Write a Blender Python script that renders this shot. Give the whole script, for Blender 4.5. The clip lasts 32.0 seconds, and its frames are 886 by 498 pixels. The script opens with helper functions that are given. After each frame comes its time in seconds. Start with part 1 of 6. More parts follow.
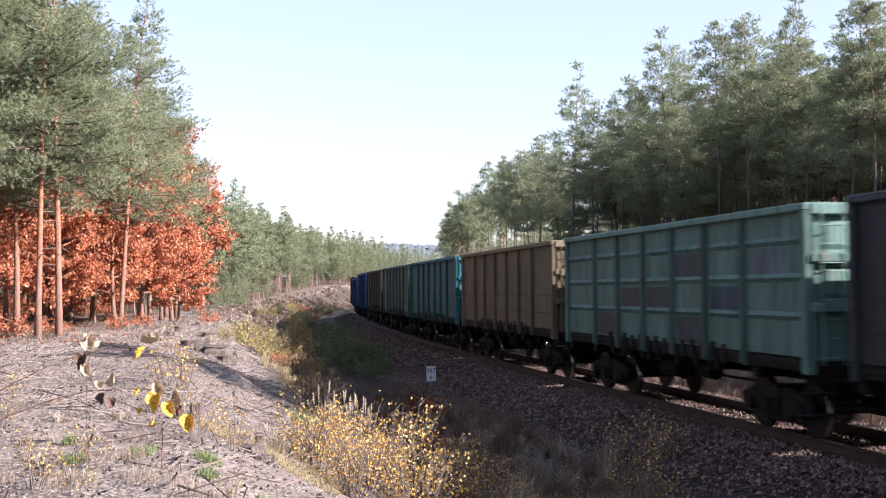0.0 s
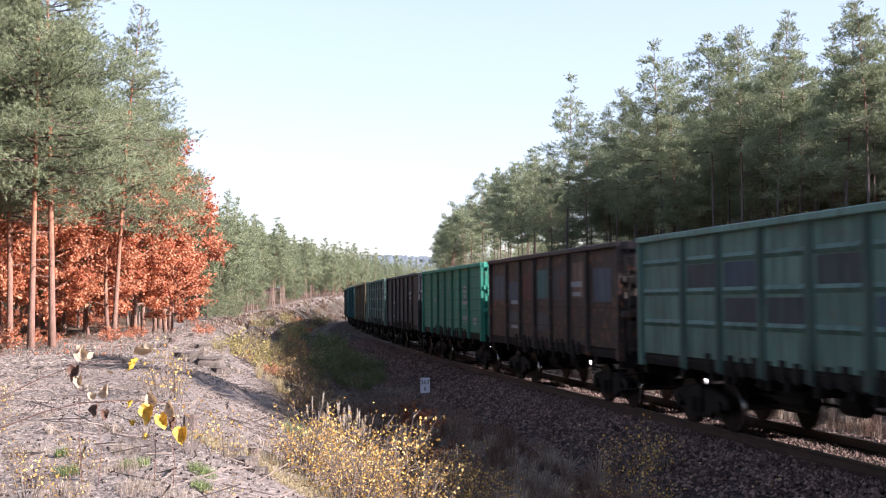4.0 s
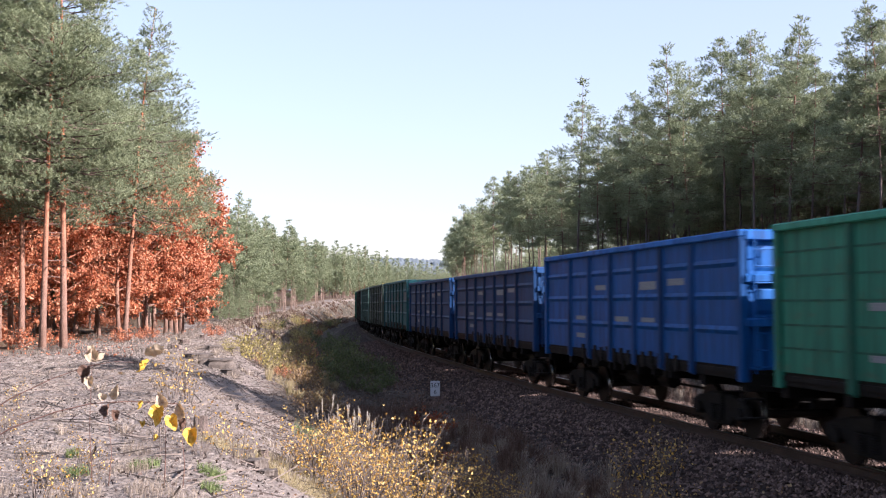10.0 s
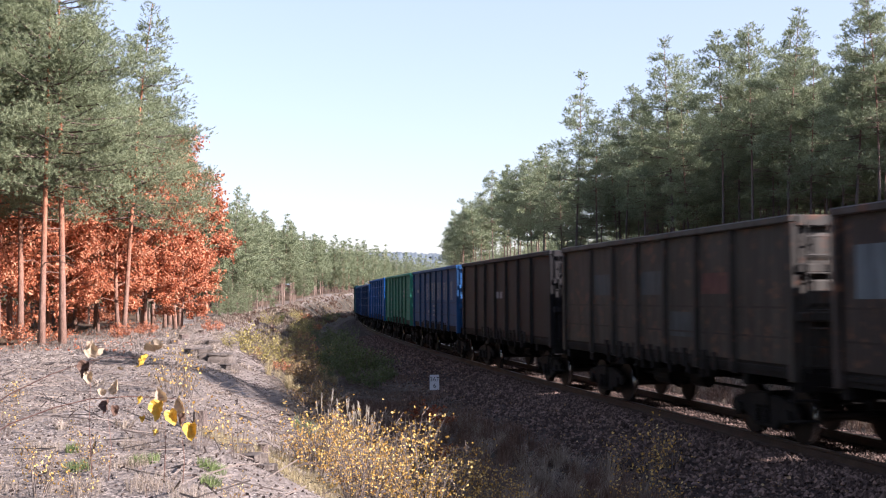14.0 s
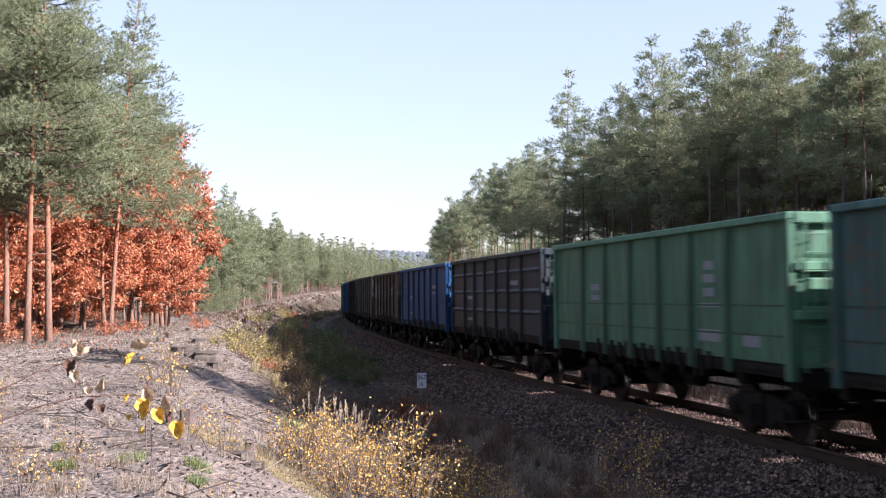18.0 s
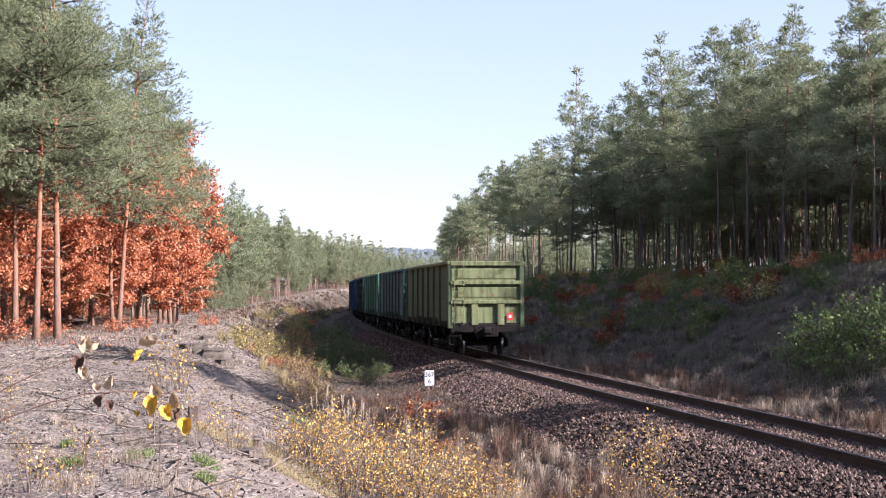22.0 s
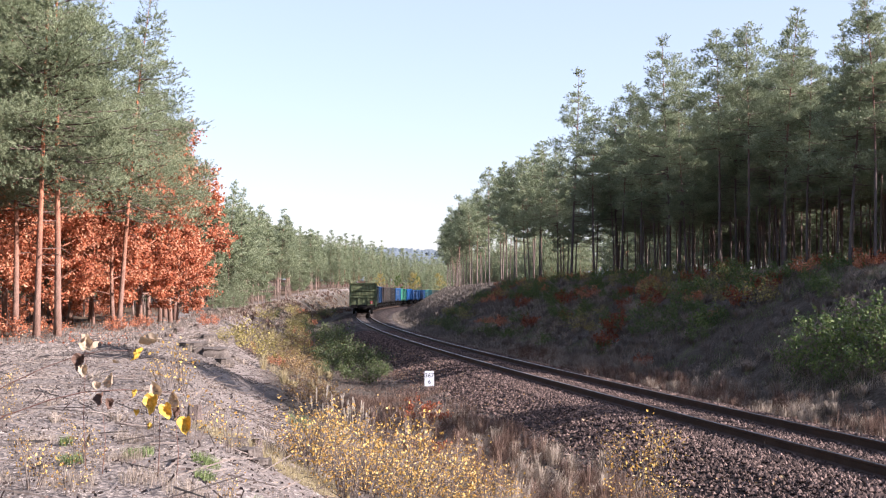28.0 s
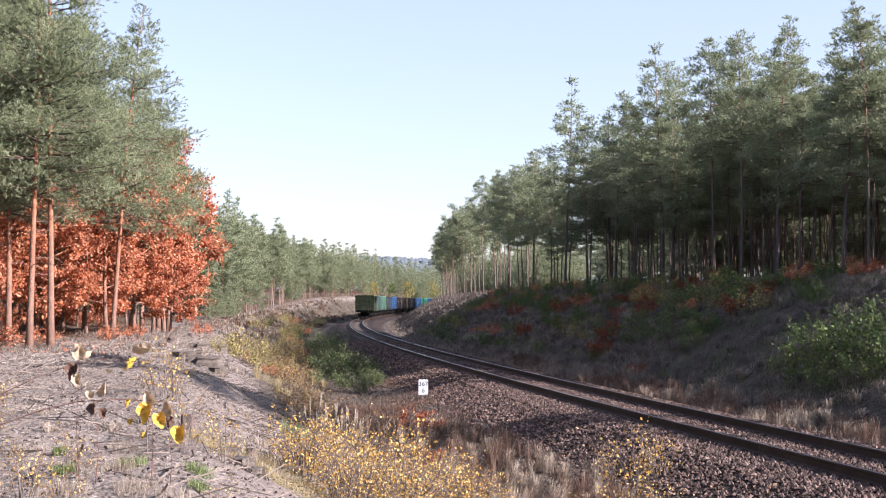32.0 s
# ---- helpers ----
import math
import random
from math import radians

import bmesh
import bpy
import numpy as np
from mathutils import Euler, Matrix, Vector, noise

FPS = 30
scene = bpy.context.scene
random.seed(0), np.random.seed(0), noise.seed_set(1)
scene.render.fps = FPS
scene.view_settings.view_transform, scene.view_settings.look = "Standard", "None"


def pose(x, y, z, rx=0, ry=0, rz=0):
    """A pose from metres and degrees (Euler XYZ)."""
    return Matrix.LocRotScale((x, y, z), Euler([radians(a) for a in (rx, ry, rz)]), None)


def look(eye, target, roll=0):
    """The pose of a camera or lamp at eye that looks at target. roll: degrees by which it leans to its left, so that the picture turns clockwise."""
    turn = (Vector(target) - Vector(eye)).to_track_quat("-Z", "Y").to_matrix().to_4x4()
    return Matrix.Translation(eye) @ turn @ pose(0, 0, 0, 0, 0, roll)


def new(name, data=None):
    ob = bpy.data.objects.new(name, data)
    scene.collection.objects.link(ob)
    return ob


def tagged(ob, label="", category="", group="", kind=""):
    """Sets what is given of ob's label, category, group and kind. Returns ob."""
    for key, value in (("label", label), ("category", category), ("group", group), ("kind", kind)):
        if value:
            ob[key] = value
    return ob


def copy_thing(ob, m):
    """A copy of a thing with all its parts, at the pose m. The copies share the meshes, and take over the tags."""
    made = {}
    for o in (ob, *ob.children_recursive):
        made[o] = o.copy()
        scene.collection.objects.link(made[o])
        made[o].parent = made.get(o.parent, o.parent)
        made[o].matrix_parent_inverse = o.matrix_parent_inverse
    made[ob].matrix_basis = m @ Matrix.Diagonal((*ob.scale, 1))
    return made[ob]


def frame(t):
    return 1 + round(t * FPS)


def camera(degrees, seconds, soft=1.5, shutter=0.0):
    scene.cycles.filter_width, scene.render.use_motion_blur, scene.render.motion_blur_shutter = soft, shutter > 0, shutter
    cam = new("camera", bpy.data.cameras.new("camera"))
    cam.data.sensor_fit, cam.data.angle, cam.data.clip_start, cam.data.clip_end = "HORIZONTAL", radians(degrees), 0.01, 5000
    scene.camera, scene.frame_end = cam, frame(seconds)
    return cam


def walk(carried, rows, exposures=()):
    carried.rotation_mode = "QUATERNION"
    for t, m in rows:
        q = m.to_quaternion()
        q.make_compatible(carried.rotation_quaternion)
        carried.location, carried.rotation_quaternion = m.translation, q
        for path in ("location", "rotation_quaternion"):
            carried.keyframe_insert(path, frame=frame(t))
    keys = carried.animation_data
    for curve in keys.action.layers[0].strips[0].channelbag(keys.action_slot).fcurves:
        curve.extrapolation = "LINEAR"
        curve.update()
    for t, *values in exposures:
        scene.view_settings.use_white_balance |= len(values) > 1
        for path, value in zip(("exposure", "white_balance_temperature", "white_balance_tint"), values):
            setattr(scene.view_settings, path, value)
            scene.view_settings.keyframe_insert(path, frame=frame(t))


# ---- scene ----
cam = camera(41.86, 32.0, soft=1.15, shutter=0.5)
# seconds, degrees to the right, degrees up, lean: the camera is held by hand on one spot
GAZE = (
    (0, -0.141, 2.012, -0.49), (0.5, 0.081, 2.246, -0.45), (1, 0.072, 2.338, -0.39), (1.5, 0.071, 2.399, -0.33), 
    (2, 0.167, 2.409, -0.37), (2.5, 0.182, 2.393, -0.29), (3, 0.248, 2.528, -0.38), (3.5, 0.138, 2.641, -0.48), 
    (5.5, 0.28, 2.258, -0.47), (6, 0.17, 2.274, -0.34), (6.5, 0.156, 2.067, -0.16), (7, 0.131, 2.304, -0.27), 
    (7.5, 0.177, 2.264, -0.29), (8, -0.01, 2.137, -0.27), (8.5, -0, 2.177, -0.32), (9, 0.006, 2.342, -0.28), 
    (9.5, -0.173, 2.538, -0.21), (10, -0.376, 2.742, -0.11), (10.5, -0.328, 2.847, -0.22), (11, -0.388, 2.516, -0.42), 
    (11.5, -0.296, 2.498, -0.57), (12, -0.37, 2.416, -0.53), (12.5, -0.393, 2.376, -0.48), (13, -0.335, 2.4, -0.44), 
    (13.5, -0.245, 2.37, -0.38), (14, -0.315, 2.441, -0.34), (14.5, -0.265, 2.481, -0.31), (16.5, 0.188, 2.426, -0.44), 
    (17, 0.224, 2.478, -0.41), (17.5, 0.301, 2.402, -0.41), (18, 0.311, 2.347, -0.32), (18.5, 0.526, 2.379, -0.38), 
    (19, 0.587, 2.22, -0.3), (19.5, 0.582, 2.182, -0.31), (20, 0.576, 2.265, -0.28), (20.5, 0.379, 2.222, -0.21), 
    (21, 0.257, 2.194, -0.12), (21.5, 0.023, 2.293, -0.17), (22, -0.08, 2.224, -0.23), (22.5, -0.086, 2.288, -0.12), 
    (23, -0.166, 2.353, -0.04), (23.5, -0.001, 2.312, -0.02), (24, -0.004, 2.19, 0.01), (24.5, -0.124, 2.082, -0.06), 
    (25, -0.158, 2.057, 0.01), (25.5, -0.213, 2.049, 0.1), (27.5, -0.247, 2.263, 0.22), (28, -0.124, 2.257, 0.2), 
    (28.5, -0.191, 2.195, 0.1), (29, -0.119, 2.202, -0.05), (29.5, 0.028, 2.414, -0.09), (30, -0, 2.471, 0), 
    (30.5, 0.056, 2.583, 0.14), (31, 0.082, 2.579, 0.15), (31.5, 0.173, 2.785, 0.17), (32, 0.188, 2.676, 0.06), 
)
EYE = Vector((0.0, 0.0, 2.546))


def gaze(right, up, lean):
    a, e = radians(right), radians(up)
    way = Vector((math.sin(a) * math.cos(e), math.cos(a) * math.cos(e), math.sin(e)))
    return look(EYE, EYE + way, lean)


walk(cam, [(t, gaze(a, e, r)) for t, a, e, r in GAZE], exposures=[(0.0, 1.94, 5560, 24), (7.5, 1.90, 5560, 24), (10.5, 1.78, 5560, 24), (32.0, 1.78, 5560, 24)])

# ---- light: a low autumn sun from the right, hazy bright sky ----
SUN_ELEVATION, SUN_AZIMUTH = 27.5, 110.0    # degrees, azimuth clockwise from +y
world = bpy.data.worlds.new("world")
scene.world = world
world.use_nodes = True
wn = world.node_tree
sky = wn.nodes.new("ShaderNodeTexSky")
sky.sky_type, sky.sun_disc = "NISHITA", False
sky.sun_elevation, sky.sun_rotation = radians(SUN_ELEVATION), radians(SUN_AZIMUTH)
sky.air_density, sky.dust_density, sky.ozone_density, sky.altitude = 1.3, 0.8, 0.8, 200
wn.nodes["Background"].inputs["Strength"].default_value = 0.061
# thin high haze whitens the blue
haze = wn.nodes.new("ShaderNodeMix")
haze.data_type = "RGBA"
haze.inputs["Factor"].default_value = 0.40
haze.inputs[7].default_value = (4.9, 4.9, 5.1, 1)
wn.links.new(sky.outputs["Color"], haze.inputs[6])
wn.links.new(haze.outputs[2], wn.nodes["Background"].inputs["Color"])
sun = new("sun", bpy.data.lights.new("sun", "SUN"))
sun.data.energy, sun.data.angle, sun.data.color = 5.0, radians(0.6), (1.0, 0.875, 0.70)
se, sa = radians(SUN_ELEVATION), radians(SUN_AZIMUTH)
SUN_WAY = Vector((math.sin(sa) * math.cos(se), math.cos(sa) * math.cos(se), math.sin(se)))
sun.matrix_world = look(SUN_WAY * 100, (0, 0, 0))

# ---- the line of the track: one arc, rail heads at z = 0 ----
K, H0 = 0.0010585, -0.195
X0, Y0 = 5.227, 28.426
RAD = 1 / K
CX, CY = X0 + RAD * math.cos(H0), Y0 - RAD * math.sin(H0)


def on_track(s, d=0.0):
    """Plan place s metres along the track and d metres to its right, and the heading."""
    h = H0 + K * s
    return (X0 + (math.cos(H0) - math.cos(h)) / K + d * math.cos(h),
            Y0 + (math.sin(h) - math.sin(H0)) / K - d * math.sin(h), h)


def off_track(x, y):
    """d and s of plan places (arrays)."""
    vx, vy = x - CX, y - CY
    r = np.hypot(vx, vy)
    h = np.arctan2(vy / r, -vx / r)
    return RAD - r, (h - H0) / K


def lattice(ix, iy, seed):
    n = np.sin(ix * 127.1 + iy * 311.7 + seed * 74.7) * 43758.5453
    return n - np.floor(n)


def rough(x, y, size, seed=0, octaves=3):
    """Smooth noise from -1 to 1 over the plan."""
    total, amp, norm = 0.0, 1.0, 0.0
    for o in range(octaves):
        u, v = x / size * 2 ** o, y / size * 2 ** o
        iu, iv = np.floor(u), np.floor(v)
        fu, fv = u - iu, v - iv
        fu, fv = fu * fu * (3 - 2 * fu), fv * fv * (3 - 2 * fv)
        n = ((lattice(iu, iv, seed + o) * (1 - fu) + lattice(iu + 1, iv, seed + o) * fu) * (1 - fv)
             + (lattice(iu, iv + 1, seed + o) * (1 - fu) + lattice(iu + 1, iv + 1, seed + o) * fu) * fv)
        total, norm, amp = total + amp * (2 * n - 1), norm + amp, amp * 0.5
    return total / norm


PROFILE_D = (-400, -100, -30, -14, -11.2, -10.4, -8.4, -6.6, -5.2, -4.1, -2.9, -1.9, 2.2, 3.2, 4.6, 6.0, 9.0, 12.5, 14.5, 30, 100, 400)
PROFILE_Z = (9.0, 3.0, 1.3, 1.0, 0.93, 0.66, -0.35, -0.85, -0.97, -0.86, -0.54, -0.26, -0.26, -0.8, -0.8, -0.3, 1.55, 3.35, 3.6, 4.4, 9.0, 16)


def smooth(a, b, v):
    u = np.clip((v - a) / (b - a), 0, 1)
    return u * u * (3 - 2 * u)


def ground_z(x, y):
    x, y = np.asarray(x, float), np.asarray(y, float)
    d, s = off_track(x, y)
    wob = 0.55 * rough(x, y, 7.0, 3) * smooth(5.5, 9, np.abs(d))
    z = np.interp(d + wob, PROFILE_D, PROFILE_Z)
    z = z + 3.1 * smooth(-8.5, -12.5, d) * smooth(110, 275, s)              # the cutting's far bank
    away = smooth(2.6, 5.0, np.abs(d))
    z = z + away * (0.10 * rough(x, y, 2.6, 11) + 0.045 * rough(x, y, 0.55, 23, 2))
    z = z + 0.30 * rough(x, y, 14, 31) * smooth(14, 30, np.abs(d))
    gully = np.exp(-((x + 7.0) / 1.7) ** 2 - ((y - 33.5) / 2.6) ** 2)        # eroded hollow in the left bank
    z = z - 0.75 * gully
    gully = np.exp(-((x + 4.6) / 1.1) ** 2 - ((y - 27.5) / 3.0) ** 2)
    z = z - 0.45 * gully
    z = z + 0.28 * rough(x, y, 5.0, 47) * smooth(55, 100, s) * smooth(5.5, 8.5, np.abs(d)) * smooth(420, 300, s)
    far = np.hypot(x, y)
    z = z + 44 * np.exp(-(((x + 140) / 420) ** 2)) * smooth(900, 1900, y) + 18 * smooth(600, 2500, far)
    return z


def gz(x, y):
    return float(ground_z(x, y))


# ---- mesh helpers ----
def mesh_np(name, verts, faces, material=None, flat=True):
    """A mesh from arrays: faces are all triangles or all quads."""
    verts, faces = np.asarray(verts, np.float32), np.asarray(faces, np.int32)
    me = bpy.data.meshes.new(name)
    n = faces.shape[1]
    me.vertices.add(len(verts))
    me.vertices.foreach_set("co", verts.ravel())
    me.loops.add(faces.size)
    me.loops.foreach_set("vertex_index", faces.ravel())
    me.polygons.add(len(faces))
    me.polygons.foreach_set("loop_start", np.arange(0, faces.size, n, dtype=np.int32))
    me.polygons.foreach_set("use_smooth", np.full(len(faces), not flat))
    me.update(calc_edges=True)
    if material:
        me.materials.append(material)
    return me


class Build:
    """Collects boxes, tubes and prisms into one mesh."""

    def __init__(self):
        self.v, self.f = [], []

    def add(self, verts, faces):
        n = len(self.v)
        self.v += [tuple(p) for p in verts]
        self.f += [tuple(n + i for i in q) for q in faces]
        return self

    def box(self, x0, x1, y0, y1, z0, z1):
        return self.add([(x, y, z) for z in (z0, z1) for y in (y0, y1) for x in (x0, x1)],
                        [(0, 2, 3, 1), (4, 5, 7, 6), (0, 1, 5, 4), (2, 6, 7, 3), (0, 4, 6, 2), (1, 3, 7, 5)])

    def tube(self, pts, radii, n=8, caps=True):
        pts = [Vector(p) for p in pts]
        verts, faces = [], []
        for i, p in enumerate(pts):
            a = (pts[min(i + 1, len(pts) - 1)] - pts[max(i - 1, 0)]).normalized()
            u = a.orthogonal().normalized() if abs(a.z) < 0.9 else (Vector((1, 0, 0)) - a * a.x).normalized()
            w = a.cross(u)
            for j in range(n):
                t = 2 * math.pi * j / n
                verts.append(p + float(radii[i]) * (u * math.cos(t) + w * math.sin(t)))
        for i in range(len(pts) - 1):
            for j in range(n):
                faces.append((i * n + j, i * n + (j + 1) % n, (i + 1) * n + (j + 1) % n, (i + 1) * n + j))
        if caps:
            faces += [tuple(range(n))[::-1], tuple(range((len(pts) - 1) * n, len(pts) * n))]
        return self.add(verts, faces)

    def prism(self, profile, y0, y1):
        """A profile of (x, z), pushed along y."""
        n = len(profile)
        verts = [(x, y0, z) for x, z in profile] + [(x, y1, z) for x, z in profile]
        faces = [(i, (i + 1) % n, n + (i + 1) % n, n + i) for i in range(n)]
        return self.add(verts, faces + [tuple(range(n))[::-1], tuple(range(n, 2 * n))])

    def mesh(self, name, material=None, bevel=0.0, smooth_shade=False):
        bm = bmesh.new()
        vs = [bm.verts.new(p) for p in self.v]
        for q in self.f:
            bm.faces.new([vs[i] for i in q])
        bmesh.ops.recalc_face_normals(bm, faces=bm.faces)
        if bevel:
            bmesh.ops.bevel(bm, geom=[e for e in bm.edges if e.calc_face_angle(0) > 0.6], offset=bevel, segments=1, affect="EDGES", clamp_overlap=True)
        me = bpy.data.meshes.new(name)
        bm.to_mesh(me)
        bm.free()
        if smooth_shade:
            me.polygons.foreach_set("use_smooth", [True] * len(me.polygons))
        if material:
            me.materials.append(material)
        return me


def part(name, me, parent, label="", m=None, material=None):
    """ONE mesh object under a thing or a part."""
    ob = new(name, me)
    ob.parent = parent
    if m is not None:
        ob.matrix_basis = m
    if material:
        if not me.materials:
            me.materials.append(material)
        ob.material_slots[0].link = "OBJECT"
        ob.material_slots[0].material = material
    return tagged(ob, label)


# ---- materials ----
TONE = 0.80      # all base colours share it


def material(name, colours, size=1.0, roughness=0.8, bump=0.3, grain=12.0, stretch=(1, 1, 1), island=0.0, each=0.0, translucent=0.0, metallic=0.0, bump_size=None):
    """Noise at two scales through a ramp of colours; island / each: random lightness for each loose piece / each object."""
    m = bpy.data.materials.new(name)
    m.use_nodes = True
    nt = m.node_tree
    N, Lk = nt.nodes, nt.links
    bsdf = N["Principled BSDF"]
    coord = N.new("ShaderNodeTexCoord")
    mapping = N.new("ShaderNodeMapping")
    mapping.inputs["Scale"].default_value = stretch
    Lk.new(coord.outputs["Object"], mapping.inputs["Vector"])
    big, fine = N.new("ShaderNodeTexNoise"), N.new("ShaderNodeTexNoise")
    big.inputs["Scale"].default_value, big.inputs["Detail"].default_value = 1 / size, 4
    fine.inputs["Scale"].default_value, fine.inputs["Detail"].default_value = grain / size, 5
    for n in (big, fine):
        Lk.new(mapping.outputs["Vector"], n.inputs["Vector"])
    mix = N.new("ShaderNodeMath")
    mix.operation = "MULTIPLY_ADD"
    Lk.new(fine.outputs["Fac"], mix.inputs[0])
    mix.inputs[1].default_value = 0.55
    half = N.new("ShaderNodeMath")
    half.operation = "MULTIPLY"
    half.inputs[1].default_value = 0.45
    Lk.new(big.outputs["Fac"], half.inputs[0])
    Lk.new(half.outputs[0], mix.inputs[2])
    fac = mix.outputs[0]
    if island or each:
        geo = N.new("ShaderNodeNewGeometry") if island else N.new("ShaderNodeObjectInfo")
        add = N.new("ShaderNodeMath")
        add.operation = "MULTIPLY_ADD"
        Lk.new(geo.outputs["Random Per Island" if island else "Random"], add.inputs[0])
        add.inputs[1].default_value = (island or each)
        Lk.new(fac, add.inputs[2])
        off = N.new("ShaderNodeMath")
        off.operation = "SUBTRACT"
        Lk.new(add.outputs[0], off.inputs[0])
        off.inputs[1].default_value = (island or each) / 2
        fac = off.outputs[0]
    ramp = N.new("ShaderNodeValToRGB")
    lo, hi = (0.28, 0.72) if not island else (0.5 - 0.22 - island * 0.35, 0.5 + 0.22 + island * 0.35)
    el = ramp.color_ramp.elements
    while len(el) < len(colours):
        el.new(0.5)
    for i, c in enumerate(colours):
        el[i].position = lo + (hi - lo) * i / max(1, len(colours) - 1)
        el[i].color = (*(TONE * q for q in c), 1)
    Lk.new(fac, ramp.inputs["Fac"])
    Lk.new(ramp.outputs["Color"], bsdf.inputs["Base Color"])
    bsdf.inputs["Roughness"].default_value = roughness
    bsdf.inputs["Metallic"].default_value = metallic
    bsdf.inputs["Specular IOR Level"].default_value = 0.3
    if bump:
        b = N.new("ShaderNodeBump")
        b.inputs["Strength"].default_value, b.inputs["Distance"].default_value = bump, bump_size or size * 0.05
        Lk.new(fine.outputs["Fac"], b.inputs["Height"])
        Lk.new(b.outputs["Normal"], bsdf.inputs["Normal"])
    if translucent:
        tr, ms = N.new("ShaderNodeBsdfTranslucent"), N.new("ShaderNodeMixShader")
        ms.inputs["Fac"].default_value = translucent
        Lk.new(ramp.outputs["Color"], tr.inputs["Color"])
        Lk.new(bsdf.outputs["BSDF"], ms.inputs[1])
        Lk.new(tr.outputs["BSDF"], ms.inputs[2])
        Lk.new(ms.outputs["Shader"], N["Material Output"].inputs["Surface"])
    return m


def paint(name, base, worn=0.35, rust=0.25):
    """Faded wagon paint with streaks, chipped rust and dust."""
    m = bpy.data.materials.new(name)
    m.use_nodes = True
    nt = m.node_tree
    N, Lk = nt.nodes, nt.links
    bsdf = N["Principled BSDF"]
    coord, info = N.new("ShaderNodeTexCoord"), N.new("ShaderNodeObjectInfo")
    shift = N.new("ShaderNodeVectorMath")
    shift.operation = "MULTIPLY_ADD"
    Lk.new(info.outputs["Random"], shift.inputs[0])
    shift.inputs[1].default_value = (17, 31, 47)
    Lk.new(coord.outputs["Object"], shift.inputs[2])
    streak_map = N.new("ShaderNodeMapping")
    streak_map.inputs["Scale"].default_value = (5.0, 5.0, 0.35)
    Lk.new(shift.outputs["Vector"], streak_map.inputs["Vector"])
    streak, patch, chip = (N.new("ShaderNodeTexNoise") for _ in range(3))
    Lk.new(streak_map.outputs["Vector"], streak.inputs["Vector"])
    streak.inputs["Scale"].default_value, streak.inputs["Detail"].default_value = 1.6, 6
    patch.inputs["Scale"].default_value, patch.inputs["Detail"].default_value = 0.8, 5
    chip.inputs["Scale"].default_value, chip.inputs["Detail"].default_value = 5.0, 8
    for n in (patch, chip):
        Lk.new(shift.outputs["Vector"], n.inputs["Vector"])

    def ramp(src, a, b, invert=False):
        r = N.new("ShaderNodeMapRange")
        r.inputs["From Min"].default_value, r.inputs["From Max"].default_value = a, b
        Lk.new(src, r.inputs["Value"])
        return r.outputs["Result"]

    def blend(fac, a, b, amount=1.0):
        mx = N.new("ShaderNodeMix")
        mx.data_type = "RGBA"
        mul = N.new("ShaderNodeMath")
        mul.operation = "MULTIPLY"
        mul.inputs[1].default_value = amount
        Lk.new(fac, mul.inputs[0])
        Lk.new(mul.outputs[0], mx.inputs["Factor"])
        for sock, v in ((mx.inputs[6], a), (mx.inputs[7], b)):
            if isinstance(v, tuple):
                sock.default_value = (*v, 1)
            else:
                Lk.new(v, sock)
        return mx.outputs[2]

    base = tuple(0.52 * c for c in base)
    faded = tuple(1.35 * c + 0.004 for c in base)
    dark = tuple(0.42 * c for c in base)
    c = blend(ramp(patch.outputs["Fac"], 0.35, 0.7), base, faded, 0.4 + worn)
    c = blend(ramp(streak.outputs["Fac"], 0.42, 0.66), c, dark, 0.85)
    c = blend(ramp(chip.outputs["Fac"], 0.60 - 0.1 * rust, 0.68), c, (0.10, 0.045, 0.025), min(1, rust * 2))
    c = blend(ramp(streak.outputs["Fac"], 0.5, 0.3), c, (0.13, 0.115, 0.10), 0.045)
    Lk.new(c, bsdf.inputs["Base Color"])
    bsdf.inputs["Roughness"].default_value = 0.62
    bsdf.inputs["Specular IOR Level"].default_value = 0.2
    b = N.new("ShaderNodeBump")
    b.inputs["Strength"].default_value, b.inputs["Distance"].default_value = 0.35, 0.02
    Lk.new(patch.outputs["Fac"], b.inputs["Height"])
    Lk.new(b.outputs["Normal"], bsdf.inputs["Normal"])
    return m


M_RAIL = material("rusty_rail", [(0.025, 0.015, 0.011), (0.05, 0.03, 0.02), (0.085, 0.052, 0.036)], 0.4, 0.7, 0.2)
M_RAILTOP = material("worn_rail_head", [(0.25, 0.24, 0.24), (0.42, 0.41, 0.41)], 0.5, 0.28, 0.05, stretch=(1, 1, 1), metallic=1.0)
M_SLEEPER = material("sleeper_concrete", [(0.05, 0.04, 0.034), (0.09, 0.072, 0.06), (0.14, 0.115, 0.10)], 0.5, 0.9, 0.4, each=0.3)
M_STONE = material("ballast_stone", [(0.018, 0.011, 0.0085), (0.066, 0.043, 0.034), (0.28, 0.194, 0.158)], 0.3, 0.9, 0.4, island=0.7)
M_BARK = material("pine_bark", [(0.11, 0.068, 0.05), (0.25, 0.15, 0.11), (0.46, 0.29, 0.21)], 0.35, 0.95, 0.8, stretch=(3, 3, 0.8), bump_size=0.03)
# darker copy of the pine bark, toned down for trunks standing in shade
M_BARKGREYSHADE = material("shaded_grey_pine_bark", [(0.075, 0.058, 0.052), (0.155, 0.118, 0.10), (0.27, 0.205, 0.17)], 0.35, 0.95, 0.8, stretch=(3, 3, 0.8), bump_size=0.03)
M_BARKDARK = material("dark_pine_bark", [(0.05, 0.042, 0.041), (0.13, 0.107, 0.10), (0.26, 0.205, 0.18)], 0.35, 0.95, 0.8, stretch=(3, 3, 0.8), bump_size=0.03)
